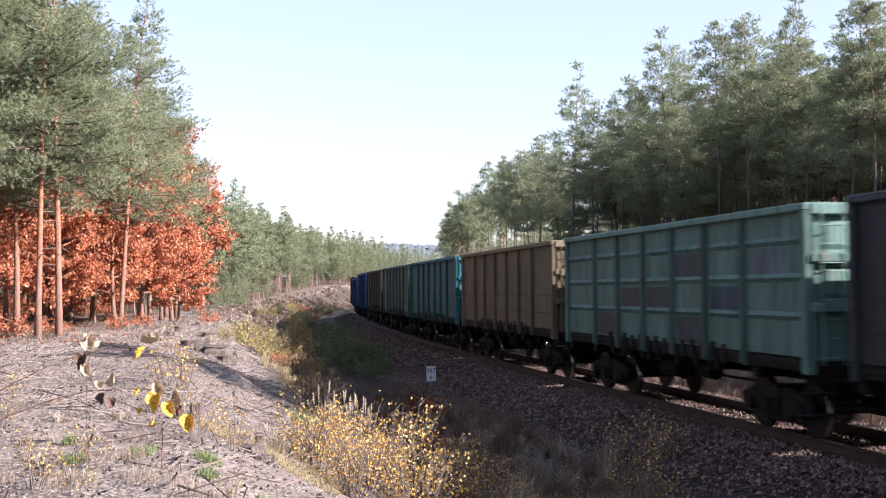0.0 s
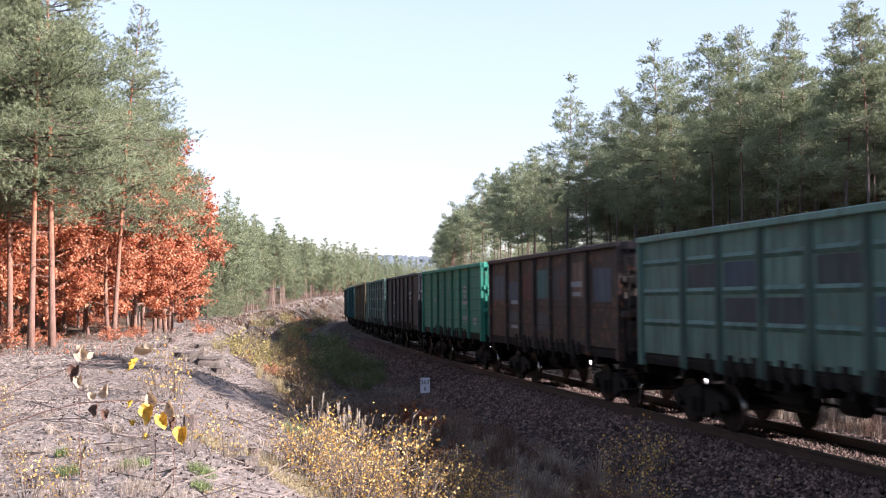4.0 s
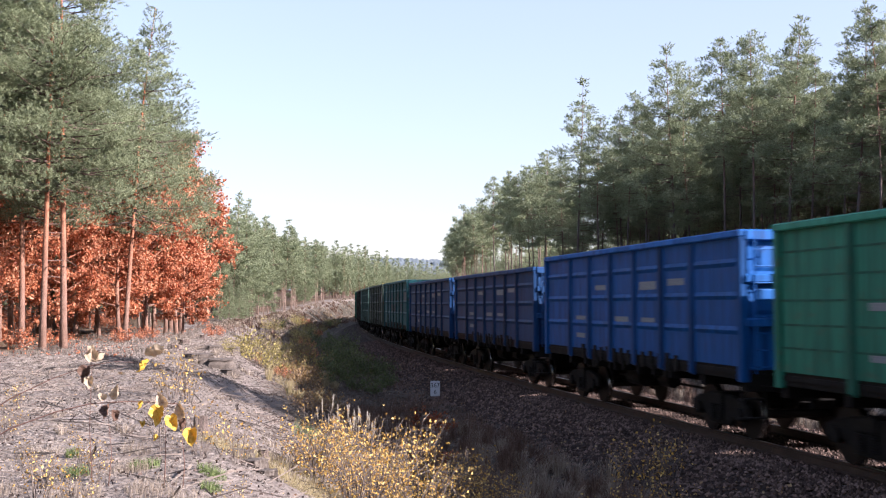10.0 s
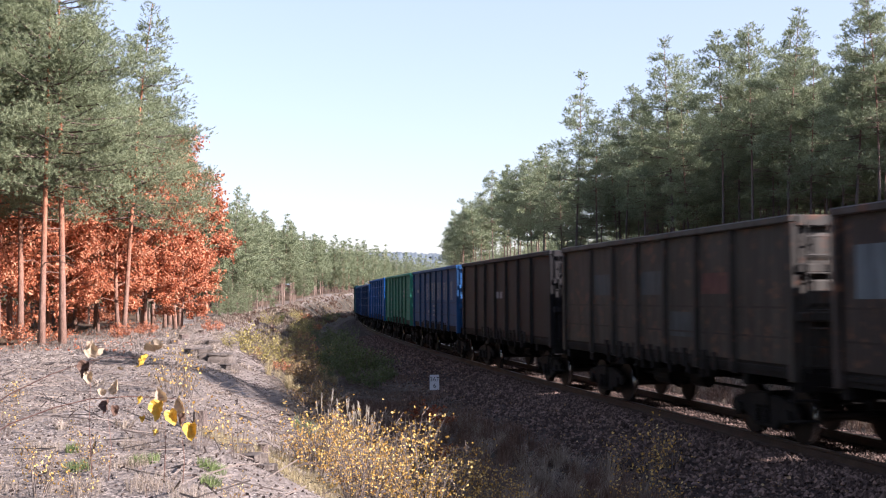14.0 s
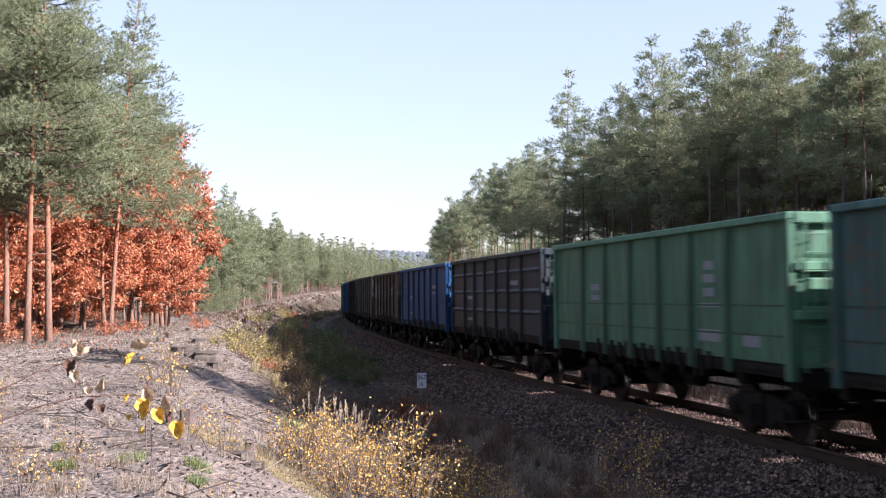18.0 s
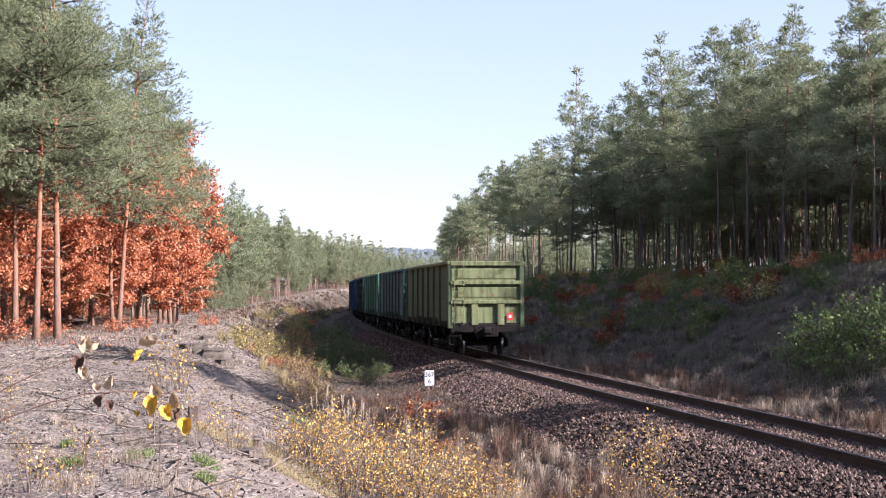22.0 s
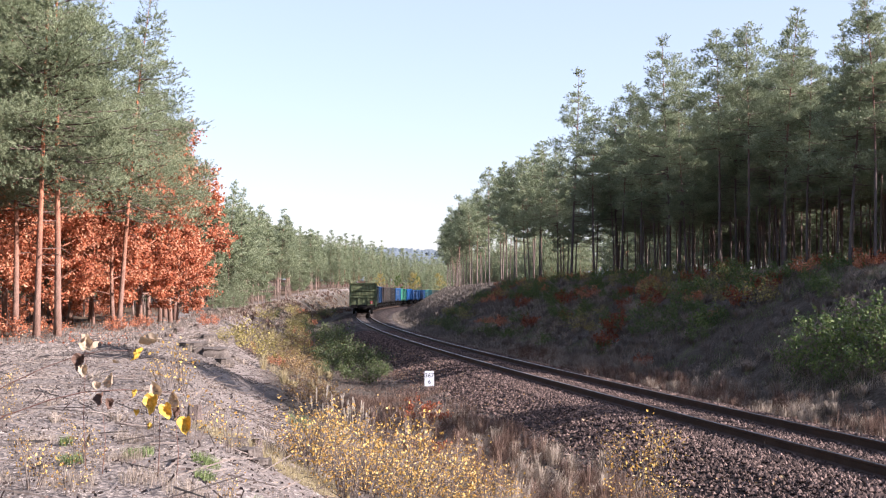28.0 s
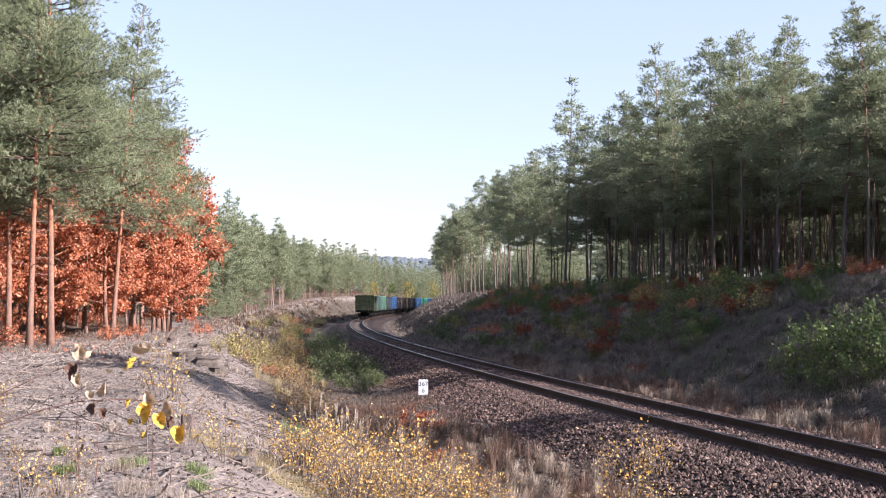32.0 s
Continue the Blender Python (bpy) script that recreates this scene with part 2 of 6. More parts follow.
M_LIMB = material("pine_limb_bark", [(0.07, 0.05, 0.042), (0.15, 0.105, 0.085), (0.28, 0.19, 0.15)], 0.35, 0.95, 0.5)
M_BARKPALE = material("pale_pine_bark", [(0.15, 0.105, 0.085), (0.30, 0.215, 0.17), (0.48, 0.36, 0.29)], 0.35, 0.95, 0.8, stretch=(3, 3, 0.8), bump_size=0.03)


def orange_above(m, z0, z1, colour):
    """Scots pine bark: thick and grey-brown below, thin flaking orange above."""
    N, Lk = m.node_tree.nodes, m.node_tree.links
    base = N["Principled BSDF"].inputs["Base Color"]
    src = base.links[0].from_socket
    coord, sep, rng_, mx, tint = (N.new("ShaderNode" + k) for k in ("TexCoord", "SeparateXYZ", "MapRange", "Mix", "Mix"))
    Lk.new(coord.outputs["Object"], sep.inputs["Vector"])
    Lk.new(sep.outputs["Z"], rng_.inputs["Value"])
    rng_.inputs["From Min"].default_value, rng_.inputs["From Max"].default_value = z0, z1
    tint.data_type = mx.data_type = "RGBA"
    tint.blend_type = "MULTIPLY"
    tint.inputs["Factor"].default_value = 1.0
    Lk.new(src, tint.inputs[6])
    tint.inputs[7].default_value = (*colour, 1)
    Lk.new(rng_.outputs["Result"], mx.inputs["Factor"])
    Lk.new(src, mx.inputs[6])
    Lk.new(tint.outputs[2], mx.inputs[7])
    Lk.new(mx.outputs[2], base)


orange_above(M_BARK, 1.5, 5.5, (1.75, 1.15, 0.8))
orange_above(M_BARKGREYSHADE, 3.0, 7.0, (1.6, 1.15, 0.85))
orange_above(M_BARKPALE, 2.0, 6.0, (1.25, 1.0, 0.85))
orange_above(M_BARKDARK, 4.0, 8.5, (2.0, 1.35, 1.0))
# pale blue-grey: the haze of distance is put into the base colour
M_RIDGE = material("haze_blue_woods", [(0.12, 0.15, 0.17), (0.135, 0.165, 0.185), (0.15, 0.18, 0.20)], 60.0, 0.9, 0, island=0.2)
M_NEEDLE = material("pine_needles", [(0.078, 0.105, 0.056), (0.27, 0.312, 0.175), (0.55, 0.585, 0.35)], 3.0, 0.55, 0, grain=4, island=0.25, translucent=0.3)
M_OAKLEAF = material("red_oak_leaves", [(0.25, 0.062, 0.03), (0.60, 0.20, 0.085), (0.80, 0.44, 0.26)], 2.0, 0.55, 0, grain=3, island=0.9, translucent=0.35)
M_TWIG = material("grey_twigs", [(0.08, 0.06, 0.05), (0.18, 0.145, 0.12), (0.28, 0.24, 0.20)], 0.5, 0.9, 0.3)
M_YELLOW = material("yellow_leaves", [(0.22, 0.105, 0.04), (0.70, 0.42, 0.075), (0.94, 0.72, 0.27)], 1.0, 0.55, 0, island=0.9, translucent=0.35)
M_YELGREEN = material("yellow_green_leaves", [(0.17, 0.14, 0.04), (0.40, 0.34, 0.09), (0.62, 0.52, 0.20)], 1.0, 0.55, 0, island=0.9, translucent=0.35)
M_GREENLEAF = material("green_leaves", [(0.045, 0.08, 0.026), (0.115, 0.17, 0.05), (0.25, 0.30, 0.085)], 1.0, 0.55, 0, island=0.5, translucent=0.35)
M_REDLEAF = material("red_leaves", [(0.13, 0.03, 0.015), (0.30, 0.07, 0.03), (0.44, 0.19, 0.07)], 1.0, 0.55, 0, island=0.8, translucent=0.35)
M_STRAW = material("dry_grass", [(0.19, 0.145, 0.105), (0.35, 0.285, 0.215), (0.52, 0.445, 0.35)], 1.5, 0.8, 0, island=0.7, translucent=0.2)
M_GREYGRASS = material("grey_dry_grass", [(0.10, 0.083, 0.068), (0.185, 0.155, 0.128), (0.31, 0.265, 0.22)], 1.5, 0.85, 0, island=0.4, translucent=0.2)
M_BROWNGRASS = material("rust_brown_grass", [(0.07, 0.039, 0.027), (0.155, 0.094, 0.066), (0.30, 0.21, 0.15)], 1.5, 0.8, 0, island=0.7, translucent=0.2)
M_GREENGRASS = material("green_grass", [(0.08, 0.105, 0.038), (0.17, 0.225, 0.075), (0.30, 0.36, 0.14)], 1.0, 0.7, 0, island=0.7, translucent=0.25)
M_YELGRASS = material("yellowed_grass", [(0.19, 0.145, 0.07), (0.35, 0.285, 0.145), (0.50, 0.43, 0.26)], 1.0, 0.8, 0, island=0.7, translucent=0.2)
M_IRON = material("black_running_gear", [(0.004, 0.0038, 0.0036), (0.011, 0.0098, 0.009), (0.028, 0.024, 0.021)], 0.5, 0.75, 0.3)
M_STEEL = material("worn_wheel_steel", [(0.012, 0.01, 0.009), (0.034, 0.028, 0.024)], 0.4, 0.55, 0.1, metallic=0.6)
M_TREAD = material("polished_tread_steel", [(0.42, 0.41, 0.41), (0.56, 0.55, 0.55)], 0.4, 0.22, 0.03, metallic=1.0)
for dull in (M_IRON, M_STEEL):
    dull.node_tree.nodes["Principled BSDF"].inputs["Specular IOR Level"].default_value = 0.12
M_WHITE = material("white_enamel", [(0.52, 0.54, 0.58), (0.68, 0.70, 0.73)], 0.3, 0.5, 0.05)
M_BLACK = material("black_lettering", [(0.02, 0.02, 0.022), (0.035, 0.035, 0.038)], 0.3, 0.6, 0)
M_STENCIL = material("faded_white_stencil", [(0.10, 0.115, 0.14), (0.21, 0.23, 0.25), (0.36, 0.37, 0.38)], 0.15, 0.7, 0)

# ---- ground: one sheet to the horizon ----
def growing(a, b, step, far_end, rate):
    out = list(np.arange(a, b, step))
    q, v = step, out[-1]
    while v < far_end:
        q *= rate
        v += q
        out.append(v)
    return out


def ground_material():
    m = bpy.data.materials.new("ground")
    m.use_nodes = True
    nt = m.node_tree
    N, Lk = nt.nodes, nt.links
    bsdf = N["Principled BSDF"]
    zone, sep, coord = N.new("ShaderNodeAttribute"), N.new("ShaderNodeSeparateColor"), N.new("ShaderNodeTexCoord")
    zone.attribute_name = "zone"
    Lk.new(zone.outputs["Color"], sep.inputs["Color"])
    fine, mid, chips = N.new("ShaderNodeTexNoise"), N.new("ShaderNodeTexNoise"), N.new("ShaderNodeTexVoronoi")
    fine.inputs["Scale"].default_value, fine.inputs["Detail"].default_value = 9, 7
    fine.inputs["Roughness"].default_value = 0.7
    mid.inputs["Scale"].default_value, mid.inputs["Detail"].default_value = 0.7, 5
    chips.inputs["Scale"].default_value = 14
    for n in (fine, mid, chips):
        Lk.new(coord.outputs["Object"], n.inputs["Vector"])
    blendf = N.new("ShaderNodeMath")
    blendf.operation = "MULTIPLY_ADD"
    blendf.inputs[1].default_value = 0.6
    half = N.new("ShaderNodeMath")
    half.operation = "MULTIPLY"
    half.inputs[1].default_value = 0.4
    Lk.new(mid.outputs["Fac"], half.inputs[0])
    Lk.new(fine.outputs["Fac"], blendf.inputs[0])
    Lk.new(half.outputs[0], blendf.inputs[2])

    def ramp(cols):
        r = N.new("ShaderNodeValToRGB")
        el = r.color_ramp.elements
        while len(el) < len(cols):
            el.new(0.5)
        for i, c in enumerate(cols):
            el[i].position, el[i].color = 0.3 + 0.4 * i / (len(cols) - 1), (*(TONE * q for q in c), 1)
        Lk.new(blendf.outputs[0], r.inputs["Fac"])
        return r.outputs["Color"]

    def over(fac, a, b):
        mx = N.new("ShaderNodeMix")
        mx.data_type = "RGBA"
        Lk.new(fac, mx.inputs["Factor"])
        Lk.new(a, mx.inputs[6])
        Lk.new(b, mx.inputs[7])
        return mx.outputs[2]

    litter = ramp([(0.075, 0.06, 0.051), (0.215, 0.182, 0.158), (0.40, 0.35, 0.31)])
    gravel = ramp([(0.014, 0.01, 0.0085), (0.036, 0.026, 0.022), (0.08, 0.062, 0.053)])
    turf = ramp([(0.018, 0.015, 0.011), (0.066, 0.055, 0.041), (0.18, 0.154, 0.12)])
    wood_floor = ramp([(0.05, 0.035, 0.02), (0.12, 0.08, 0.05), (0.20, 0.14, 0.085)])
    c = over(sep.outputs["Red"], litter, gravel)
    c = over(sep.outputs["Green"], c, turf)
    c = over(sep.outputs["Blue"], c, wood_floor)
    Lk.new(c, bsdf.inputs["Base Color"])
    bsdf.inputs["Roughness"].default_value = 0.95
    bsdf.inputs["Specular IOR Level"].default_value = 0.15
    hsum = N.new("ShaderNodeMath")
    Lk.new(fine.outputs["Fac"], hsum.inputs[0])
    Lk.new(chips.outputs["Distance"], hsum.inputs[1])
    b = N.new("ShaderNodeBump")
    b.inputs["Strength"].default_value, b.inputs["Distance"].default_value = 0.8, 0.06
    Lk.new(hsum.outputs[0], b.inputs["Height"])
    Lk.new(b.outputs["Normal"], bsdf.inputs["Normal"])
    return m


def build_ground():
    xs = np.array([-v for v in growing(20, 20.3, 0.3, 3500, 1.09)][::-1] + list(np.arange(-19.75, 19, 0.25)) + growing(19, 19.3, 0.3, 3500, 1.09))
    ys = np.array([-v for v in growing(0, 0.5, 0.5, 3500, 1.16)][::-1] + list(np.arange(0.5, 62, 0.25)) + growing(62, 62.3, 0.3, 4500, 1.03))
    gx, gy = np.meshgrid(xs, ys)
    z = ground_z(gx, gy)
    nx, ny = len(xs), len(ys)
    verts = np.stack([gx.ravel(), gy.ravel(), z.ravel()], 1)
    i = np.arange(nx * ny).reshape(ny, nx)
    faces = np.stack([i[:-1, :-1].ravel(), i[:-1, 1:].ravel(), i[1:, 1:].ravel(), i[1:, :-1].ravel()], 1)
    me = mesh_np("ground", verts, faces, ground_material(), flat=False)
    d, s = off_track(gx.ravel(), gy.ravel())
    jitter = 0.8 * rough(gx.ravel(), gy.ravel(), 3.0, 5)
    gravel = smooth(4.4, 3.2, np.abs(d + 0.6 * jitter))
    turf = np.maximum(smooth(-9.4, -8.2, d + jitter + 2.6 * smooth(50, 110, s)) * smooth(0, -1, d), smooth(3.2, 4.5, d + jitter * 0.5) * smooth(15.5, 12.5, d + jitter))
    turf = turf * (1 - gravel)
    far_land = smooth(500, 800, np.hypot(gx.ravel(), gy.ravel()))
    floor = np.maximum(far_land, np.maximum(smooth(13, 15, d + jitter), smooth(-14.5, -17.5, d + jitter) * smooth(6, 13, s)))
    col = np.stack([gravel, turf, floor, np.ones_like(d)], 1).astype(np.float32)
    at = me.color_attributes.new("zone", "FLOAT_COLOR", "POINT")
    at.data.foreach_set("color", col.ravel())
    ob = new("ground", me)
    return tagged(ob, "grey-brown ground with a railway cutting, ditches and litter", "ground", kind="structure")


build_ground()


# ---- track ----
RAIL_PROFILE = ((-0.036, 0.0), (-0.036, -0.035), (-0.010, -0.05), (-0.009, -0.155), (-0.075, -0.172), (-0.075, -0.183),
                (0.075, -0.183), (0.075, -0.172), (0.009, -0.155), (0.010, -0.05), (0.036, -0.035), (0.036, 0.0))


def build_track():
    track = tagged(new("railway_track"), "single railway track with rusty rails on concrete sleepers", "railway track", kind="structure")
    ss = np.concatenate([np.arange(-330, -30, 6.0), np.arange(-30, 130, 1.0), np.arange(130, 520, 3.0)])
    n = len(RAIL_PROFILE)
    for side in (-0.796, 0.796):
        verts, faces = [], []
        for s in ss:
            for w, z in RAIL_PROFILE:
                x, y, _ = on_track(s, side + w)
                verts.append((x, y, z))
        for i in range(len(ss) - 1):
            for j in range(n):
                faces.append((i * n + j, i * n + (j + 1) % n, (i + 1) * n + (j + 1) % n, (i + 1) * n + j))
        rail = part("rail", mesh_np("rail", verts, faces, M_RAIL, flat=True), track, "rust-brown steel rail")
        verts, faces = [], []
        for s in ss:
            for w, z in ((-0.027, 0.001), (-0.024, 0.004), (0.024, 0.004), (0.027, 0.001)):
                x, y, _ = on_track(s, side + w)
                verts.append((x, y, z))
        for i in range(len(ss) - 1):
            for j in range(3):
                faces.append((i * 4 + j, i * 4 + j + 1, i * 4 + j + 5, i * 4 + j + 4))
        part("running_surface", mesh_np("running_surface", verts, faces, M_RAILTOP, flat=True), rail, "bright worn rail head")
    b = Build()
    b.prism([(-0.14, -0.36), (0.14, -0.36), (0.125, -0.26), (0.10, -0.24), (-0.10, -0.24), (-0.125, -0.26)], -1.35, 1.35)
    sleeper = b.mesh("sleeper", M_SLEEPER)
    clip = Build()
    for q in (-0.796, 0.796):
        for w in (-0.11, 0.11):
            clip.box(-0.045, 0.045, q + w - 0.03, q + w + 0.03, -0.20, -0.165)
    clip = clip.mesh("fastening", M_RAIL, bevel=0.01)
    s = -20.0
    rng = random.Random(4)
    while s < 140:
        x, y, h = on_track(s)
        o = part("sleeper", sleeper, track, m=pose(x, y, rng.uniform(-0.012, 0.008), 0, 0, 90 - math.degrees(h) + rng.uniform(-0.8, 0.8)))
        if s < 45:
            part("fastening", clip, o)
        s += 0.6
    # broken stone: loose stones over the bed and down its shoulders
    g = np.random.default_rng(7)
    for lo, hi, count, size in ((-16, 14, 60000, 0.044), (14, 60, 26000, 0.048)):
        s = g.uniform(lo, hi, count)
        d = g.normal(0, 2.0, count)
        d = np.where(np.abs(d) > 4.6, g.uniform(-3.4, 3.4, count), d)
        h = H0 + K * s
        x = X0 + (math.cos(H0) - np.cos(h)) / K + d * np.cos(h)
        y = Y0 + (np.sin(h) - math.sin(H0)) / K - d * np.sin(h)
        z = ground_z(x, y) + 0.012
        z = np.maximum(z, np.interp(np.abs(d), (1.15, 2.0, 2.1), (-0.195, -0.26, -9.0)) + 0.012 * np.sin(9 * s) * np.sin(7 * d))
        keep = (np.abs(np.abs(d) - 0.796) > 0.09)
        x, y, z = x[keep], y[keep], z[keep]
        c = len(x)
        r = size * g.uniform(0.6, 1.5, (c, 1, 1))
        octa = np.array([(1, 0, 0), (0, 1, 0), (-1, 0, 0), (0, -1, 0), (0, 0, 0.8), (0, 0, -0.8)])
        v = octa[None] * r * g.uniform(0.55, 1.25, (c, 6, 3))
        a = g.uniform(0, 6.3, c)
        ca, sa_ = np.cos(a)[:, None], np.sin(a)[:, None]
        v = np.stack([v[..., 0] * ca - v[..., 1] * sa_, v[..., 0] * sa_ + v[..., 1] * ca, v[..., 2]], 2)
        v = v + np.stack([x, y, z], 1)[:, None]
        f = np.array([(0, 1, 4), (1, 2, 4), (2, 3, 4), (3, 0, 4), (1, 0, 5), (2, 1, 5), (3, 2, 5), (0, 3, 5)])
        f = (f[None] + 6 * np.arange(c)[:, None, None]).reshape(-1, 3)
        o = part("ballast", mesh_np("ballast", v.reshape(-1, 3), f, M_STONE), track, "brown-grey broken ballast stone")
        o["kind"] = "stuff"


build_track()

# ---- the train: open goods wagons, each a thing of its own ----
BODY_L, BODY_W = 12.72, 1.505       # length, half width of the side sheets
RIBS = (-4.05, -2.43, -0.81, 0.81, 2.43, 4.05)


def wagon_meshes(top, style):
    """The meshes of one kind of wagon, x forward, z = 0 at the rail head."""
    hl = BODY_L / 2
    W = {}
    low = 1.42
    # side sheet, with pressed horizontal ridges in each bay where the kind has them
    b = Build()
    b.box(-hl + 0.03, hl - 0.03, BODY_W - 0.012, BODY_W, low, top - 0.12)
    for name, half in (("end_pressing", 1.0), ("pressing", 0.67)):
        hh = 0.075 if style == "pressed" else 0.05
        p = Build()
        p.add([(-half, 0, -hh), (half, 0, -hh), (half - 0.06, 0.045, 0), (-half + 0.06, 0.045, 0), (half, 0, hh), (-half, 0, hh)],
              [(0, 1, 2, 3), (3, 2, 4, 5), (0, 3, 5), (1, 4, 2), (0, 5, 4, 1)])
        W[name] = p.mesh(name)
    W["seam"] = Build().box(-hl + 0.1, hl - 0.1, 0, 0.007, -0.018, 0.018).mesh("seam")
    W["side_wall"] = b.mesh("side_wall")
    # rib: hat section, upright
    b = Build()
    zb, zt = 1.16, top - 0.10
    b.add([(-0.10, 0, zb), (-0.055, 0.085, zb + 0.05), (0.055, 0.085, zb + 0.05), (0.10, 0, zb),
           (-0.10, 0, zt), (-0.055, 0.075, zt), (0.055, 0.075, zt), (0.10, 0, zt)],
          [(0, 1, 5, 4), (1, 2, 6, 5), (2, 3, 7, 6), (0, 3, 2, 1), (4, 5, 6, 7)])
    W["rib"] = b.mesh("rib")
    W["top_rail"] = Build().box(-hl, hl, BODY_W - 0.05, BODY_W + 0.10, top - 0.13, top).mesh("top_rail", bevel=0.02)
    W["side_sill"] = Build().box(-hl + 0.05, hl - 0.05, BODY_W - 0.12, BODY_W - 0.03, 1.18, 1.44).mesh("side_sill", bevel=0.015)
    W["corner_post"] = Build().box(-0.09, 0.09, BODY_W - 0.10, BODY_W + 0.075, 1.15, top - 0.12).mesh("corner_post", bevel=0.015)
    W["floor"] = Build().box(-hl + 0.05, hl - 0.05, -BODY_W, BODY_W, 1.28, 1.36).mesh("floor")
    b = Build().box(-hl + 0.1, hl - 0.1, -0.25, 0.25, 0.86, 1.28)
    for x in (-4.325, -2.4, -0.8, 0.8, 2.4, 4.325):
        b.box(x - 0.09, x + 0.09, -1.45, 1.45, 0.98, 1.27)
    W["centre_sill"] = b.mesh("centre_sill", bevel=0.015)
    # end: x = 0 is its outer sheet face, looking to +x
    W["end_sheet"] = Build().box(-0.10, -0.08, -1.42, 1.42, 1.30, top - 0.15).mesh("end_sheet")
    for name, z0, z1, dep in (("end_top_beam", top - 0.20, top, 0.05), ("end_upper_beam", 2.92, 3.08, 0.07), ("end_lower_beam", 2.13, 2.29, 0.07)):
        W[name] = Build().box(-0.09, dep, -BODY_W + 0.02, BODY_W - 0.02, z0, z1).mesh(name, bevel=0.025)
    W["end_post"] = Build().box(-0.085, 0.04, -0.14, 0.14, 1.27, 2.14).mesh("end_post", bevel=0.02)
    for name, z0, z1 in (("upper_panel", 3.13, top - 0.27), ("middle_panel", 2.36, 2.86)):
        b = Build()
        b.add([(-0.081, -1.30, z0), (-0.081, 1.30, z0), (-0.081, 1.30, z1), (-0.081, -1.30, z1),
               (-0.045, -1.22, z0 + 0.07), (-0.045, 1.22, z0 + 0.07), (-0.045, 1.22, z1 - 0.07), (-0.045, -1.22, z1 - 0.07)],
              [(4, 5, 6, 7), (0, 1, 5, 4), (1, 2, 6, 5), (2, 3, 7, 6), (3, 0, 4, 7)])
        W[name] = b.mesh(name)
    W["buffer_beam"] = Build().box(-0.20, 0.0, -1.46, 1.46, 0.98, 1.29).box(0.0, 0.02, -0.5, 0.5, 0.80, 1.25).mesh("buffer_beam", bevel=0.02)
    b = Build()
    for y in (0.95, 1.33):
        b.tube([(0.09, y, 1.30), (0.09, y, top - 0.14)], [0.016, 0.016], 6)
    z = 1.42
    while z < top - 0.2:
        b.tube([(0.09, 0.93, z), (0.09, 1.35, z)], [0.014, 0.014], 6)
        z += 0.30
    for z in (1.4, 2.2, 3.0, top - 0.2):
        for y in (0.95, 1.33):
            b.box(-0.08, 0.09, y - 0.012, y + 0.012, z - 0.012, z + 0.012)
    W["ladder"] = b.mesh("ladder")
    b = Build()
    for y in (1.05, 1.50):
        b.box(-0.14, -0.10, y - 0.02, y + 0.02, 0.50, 1.2)
    for z in (0.48, 0.82):
        b.box(-0.28, -0.06, 1.03, 1.52, z, z + 0.03)
    W["step"] = b.mesh("step", bevel=0.006)
    b = Build()
    b.box(-0.1, 0.30, -0.12, 0.12, 0.92, 1.16)
    b.prism([(0.30, 0.88), (0.52, 0.88), (0.60, 0.98), (0.60, 1.14), (0.50, 1.22), (0.30, 1.22)], -0.20, 0.08)
    b.prism([(0.30, 0.90), (0.44, 0.90), (0.48, 1.18), (0.30, 1.20)], 0.08, 0.24)
    W["coupler"] = b.mesh("coupler", bevel=0.02)
    W["brake_hose"] = Build().tube([(0.0, -0.42, 1.05), (0.22, -0.43, 0.95), (0.34, -0.40, 0.70), (0.42, -0.30, 0.62)], [0.025] * 4, 7).mesh("brake_hose", smooth_shade=True)
    W["uncoupling_lever"] = Build().tube([(0.04, 1.25, 0.86), (0.05, 1.2, 1.08), (0.08, 0.6, 1.02), (0.14, 0.15, 1.24)], [0.016] * 4, 6).mesh("uncoupling_lever")
    # bogie
    b = Build()
    b.prism([(-1.28, 0.42), (-1.28, 0.62), (-1.05, 0.70), (-0.55, 0.80), (0.55, 0.80), (1.05, 0.70), (1.28, 0.62), (1.28, 0.42), (0.75, 0.44), (0.45, 0.22), (-0.45, 0.22), (-0.75, 0.44)], 0.98, 1.10)
    W["side_frame"] = b.mesh("side_frame", bevel=0.02)
    b = Build()
    b.tube([(0, 1.10, 0.30 + 0.02 * k) for k in range(16)], [0.088 if k % 2 else 0.066 for k in range(16)], 10)
    W["spring"] = b.mesh("spring")
    W["bolster"] = Build().box(-0.22, 0.22, -1.15, 1.15, 0.58, 0.84).box(-0.30, 0.30, -0.3, 0.3, 0.84, 0.98).mesh("bolster", bevel=0.03)
    W["axle_box"] = Build().tube([(0, 0.94, 0.475), (0, 1.16, 0.475)], [0.14, 0.13], 10).mesh("axle_box")
    b = Build()
    b.tube([(0, -1.0, 0), (0, 1.0, 0)], [0.085, 0.085], 10)
    for q in (-1, 1):
        b.tube([(0, q * 0.72, 0), (0, q * 0.735, 0), (0, q * 0.75, 0), (0, q * 0.86, 0), (0, q * 0.865, 0)], [0.40, 0.505, 0.475, 0.470, 0.40], 24)
    W["wheelset"] = b.mesh("wheelset")
    W["tread"] = Build().tube([(0, 0.765, 0), (0, 0.775, 0), (0, 0.85, 0), (0, 0.855, 0)], [0.470, 0.478, 0.4745, 0.466], 28, caps=False).mesh("tread", smooth_shade=True)
    b = Build()
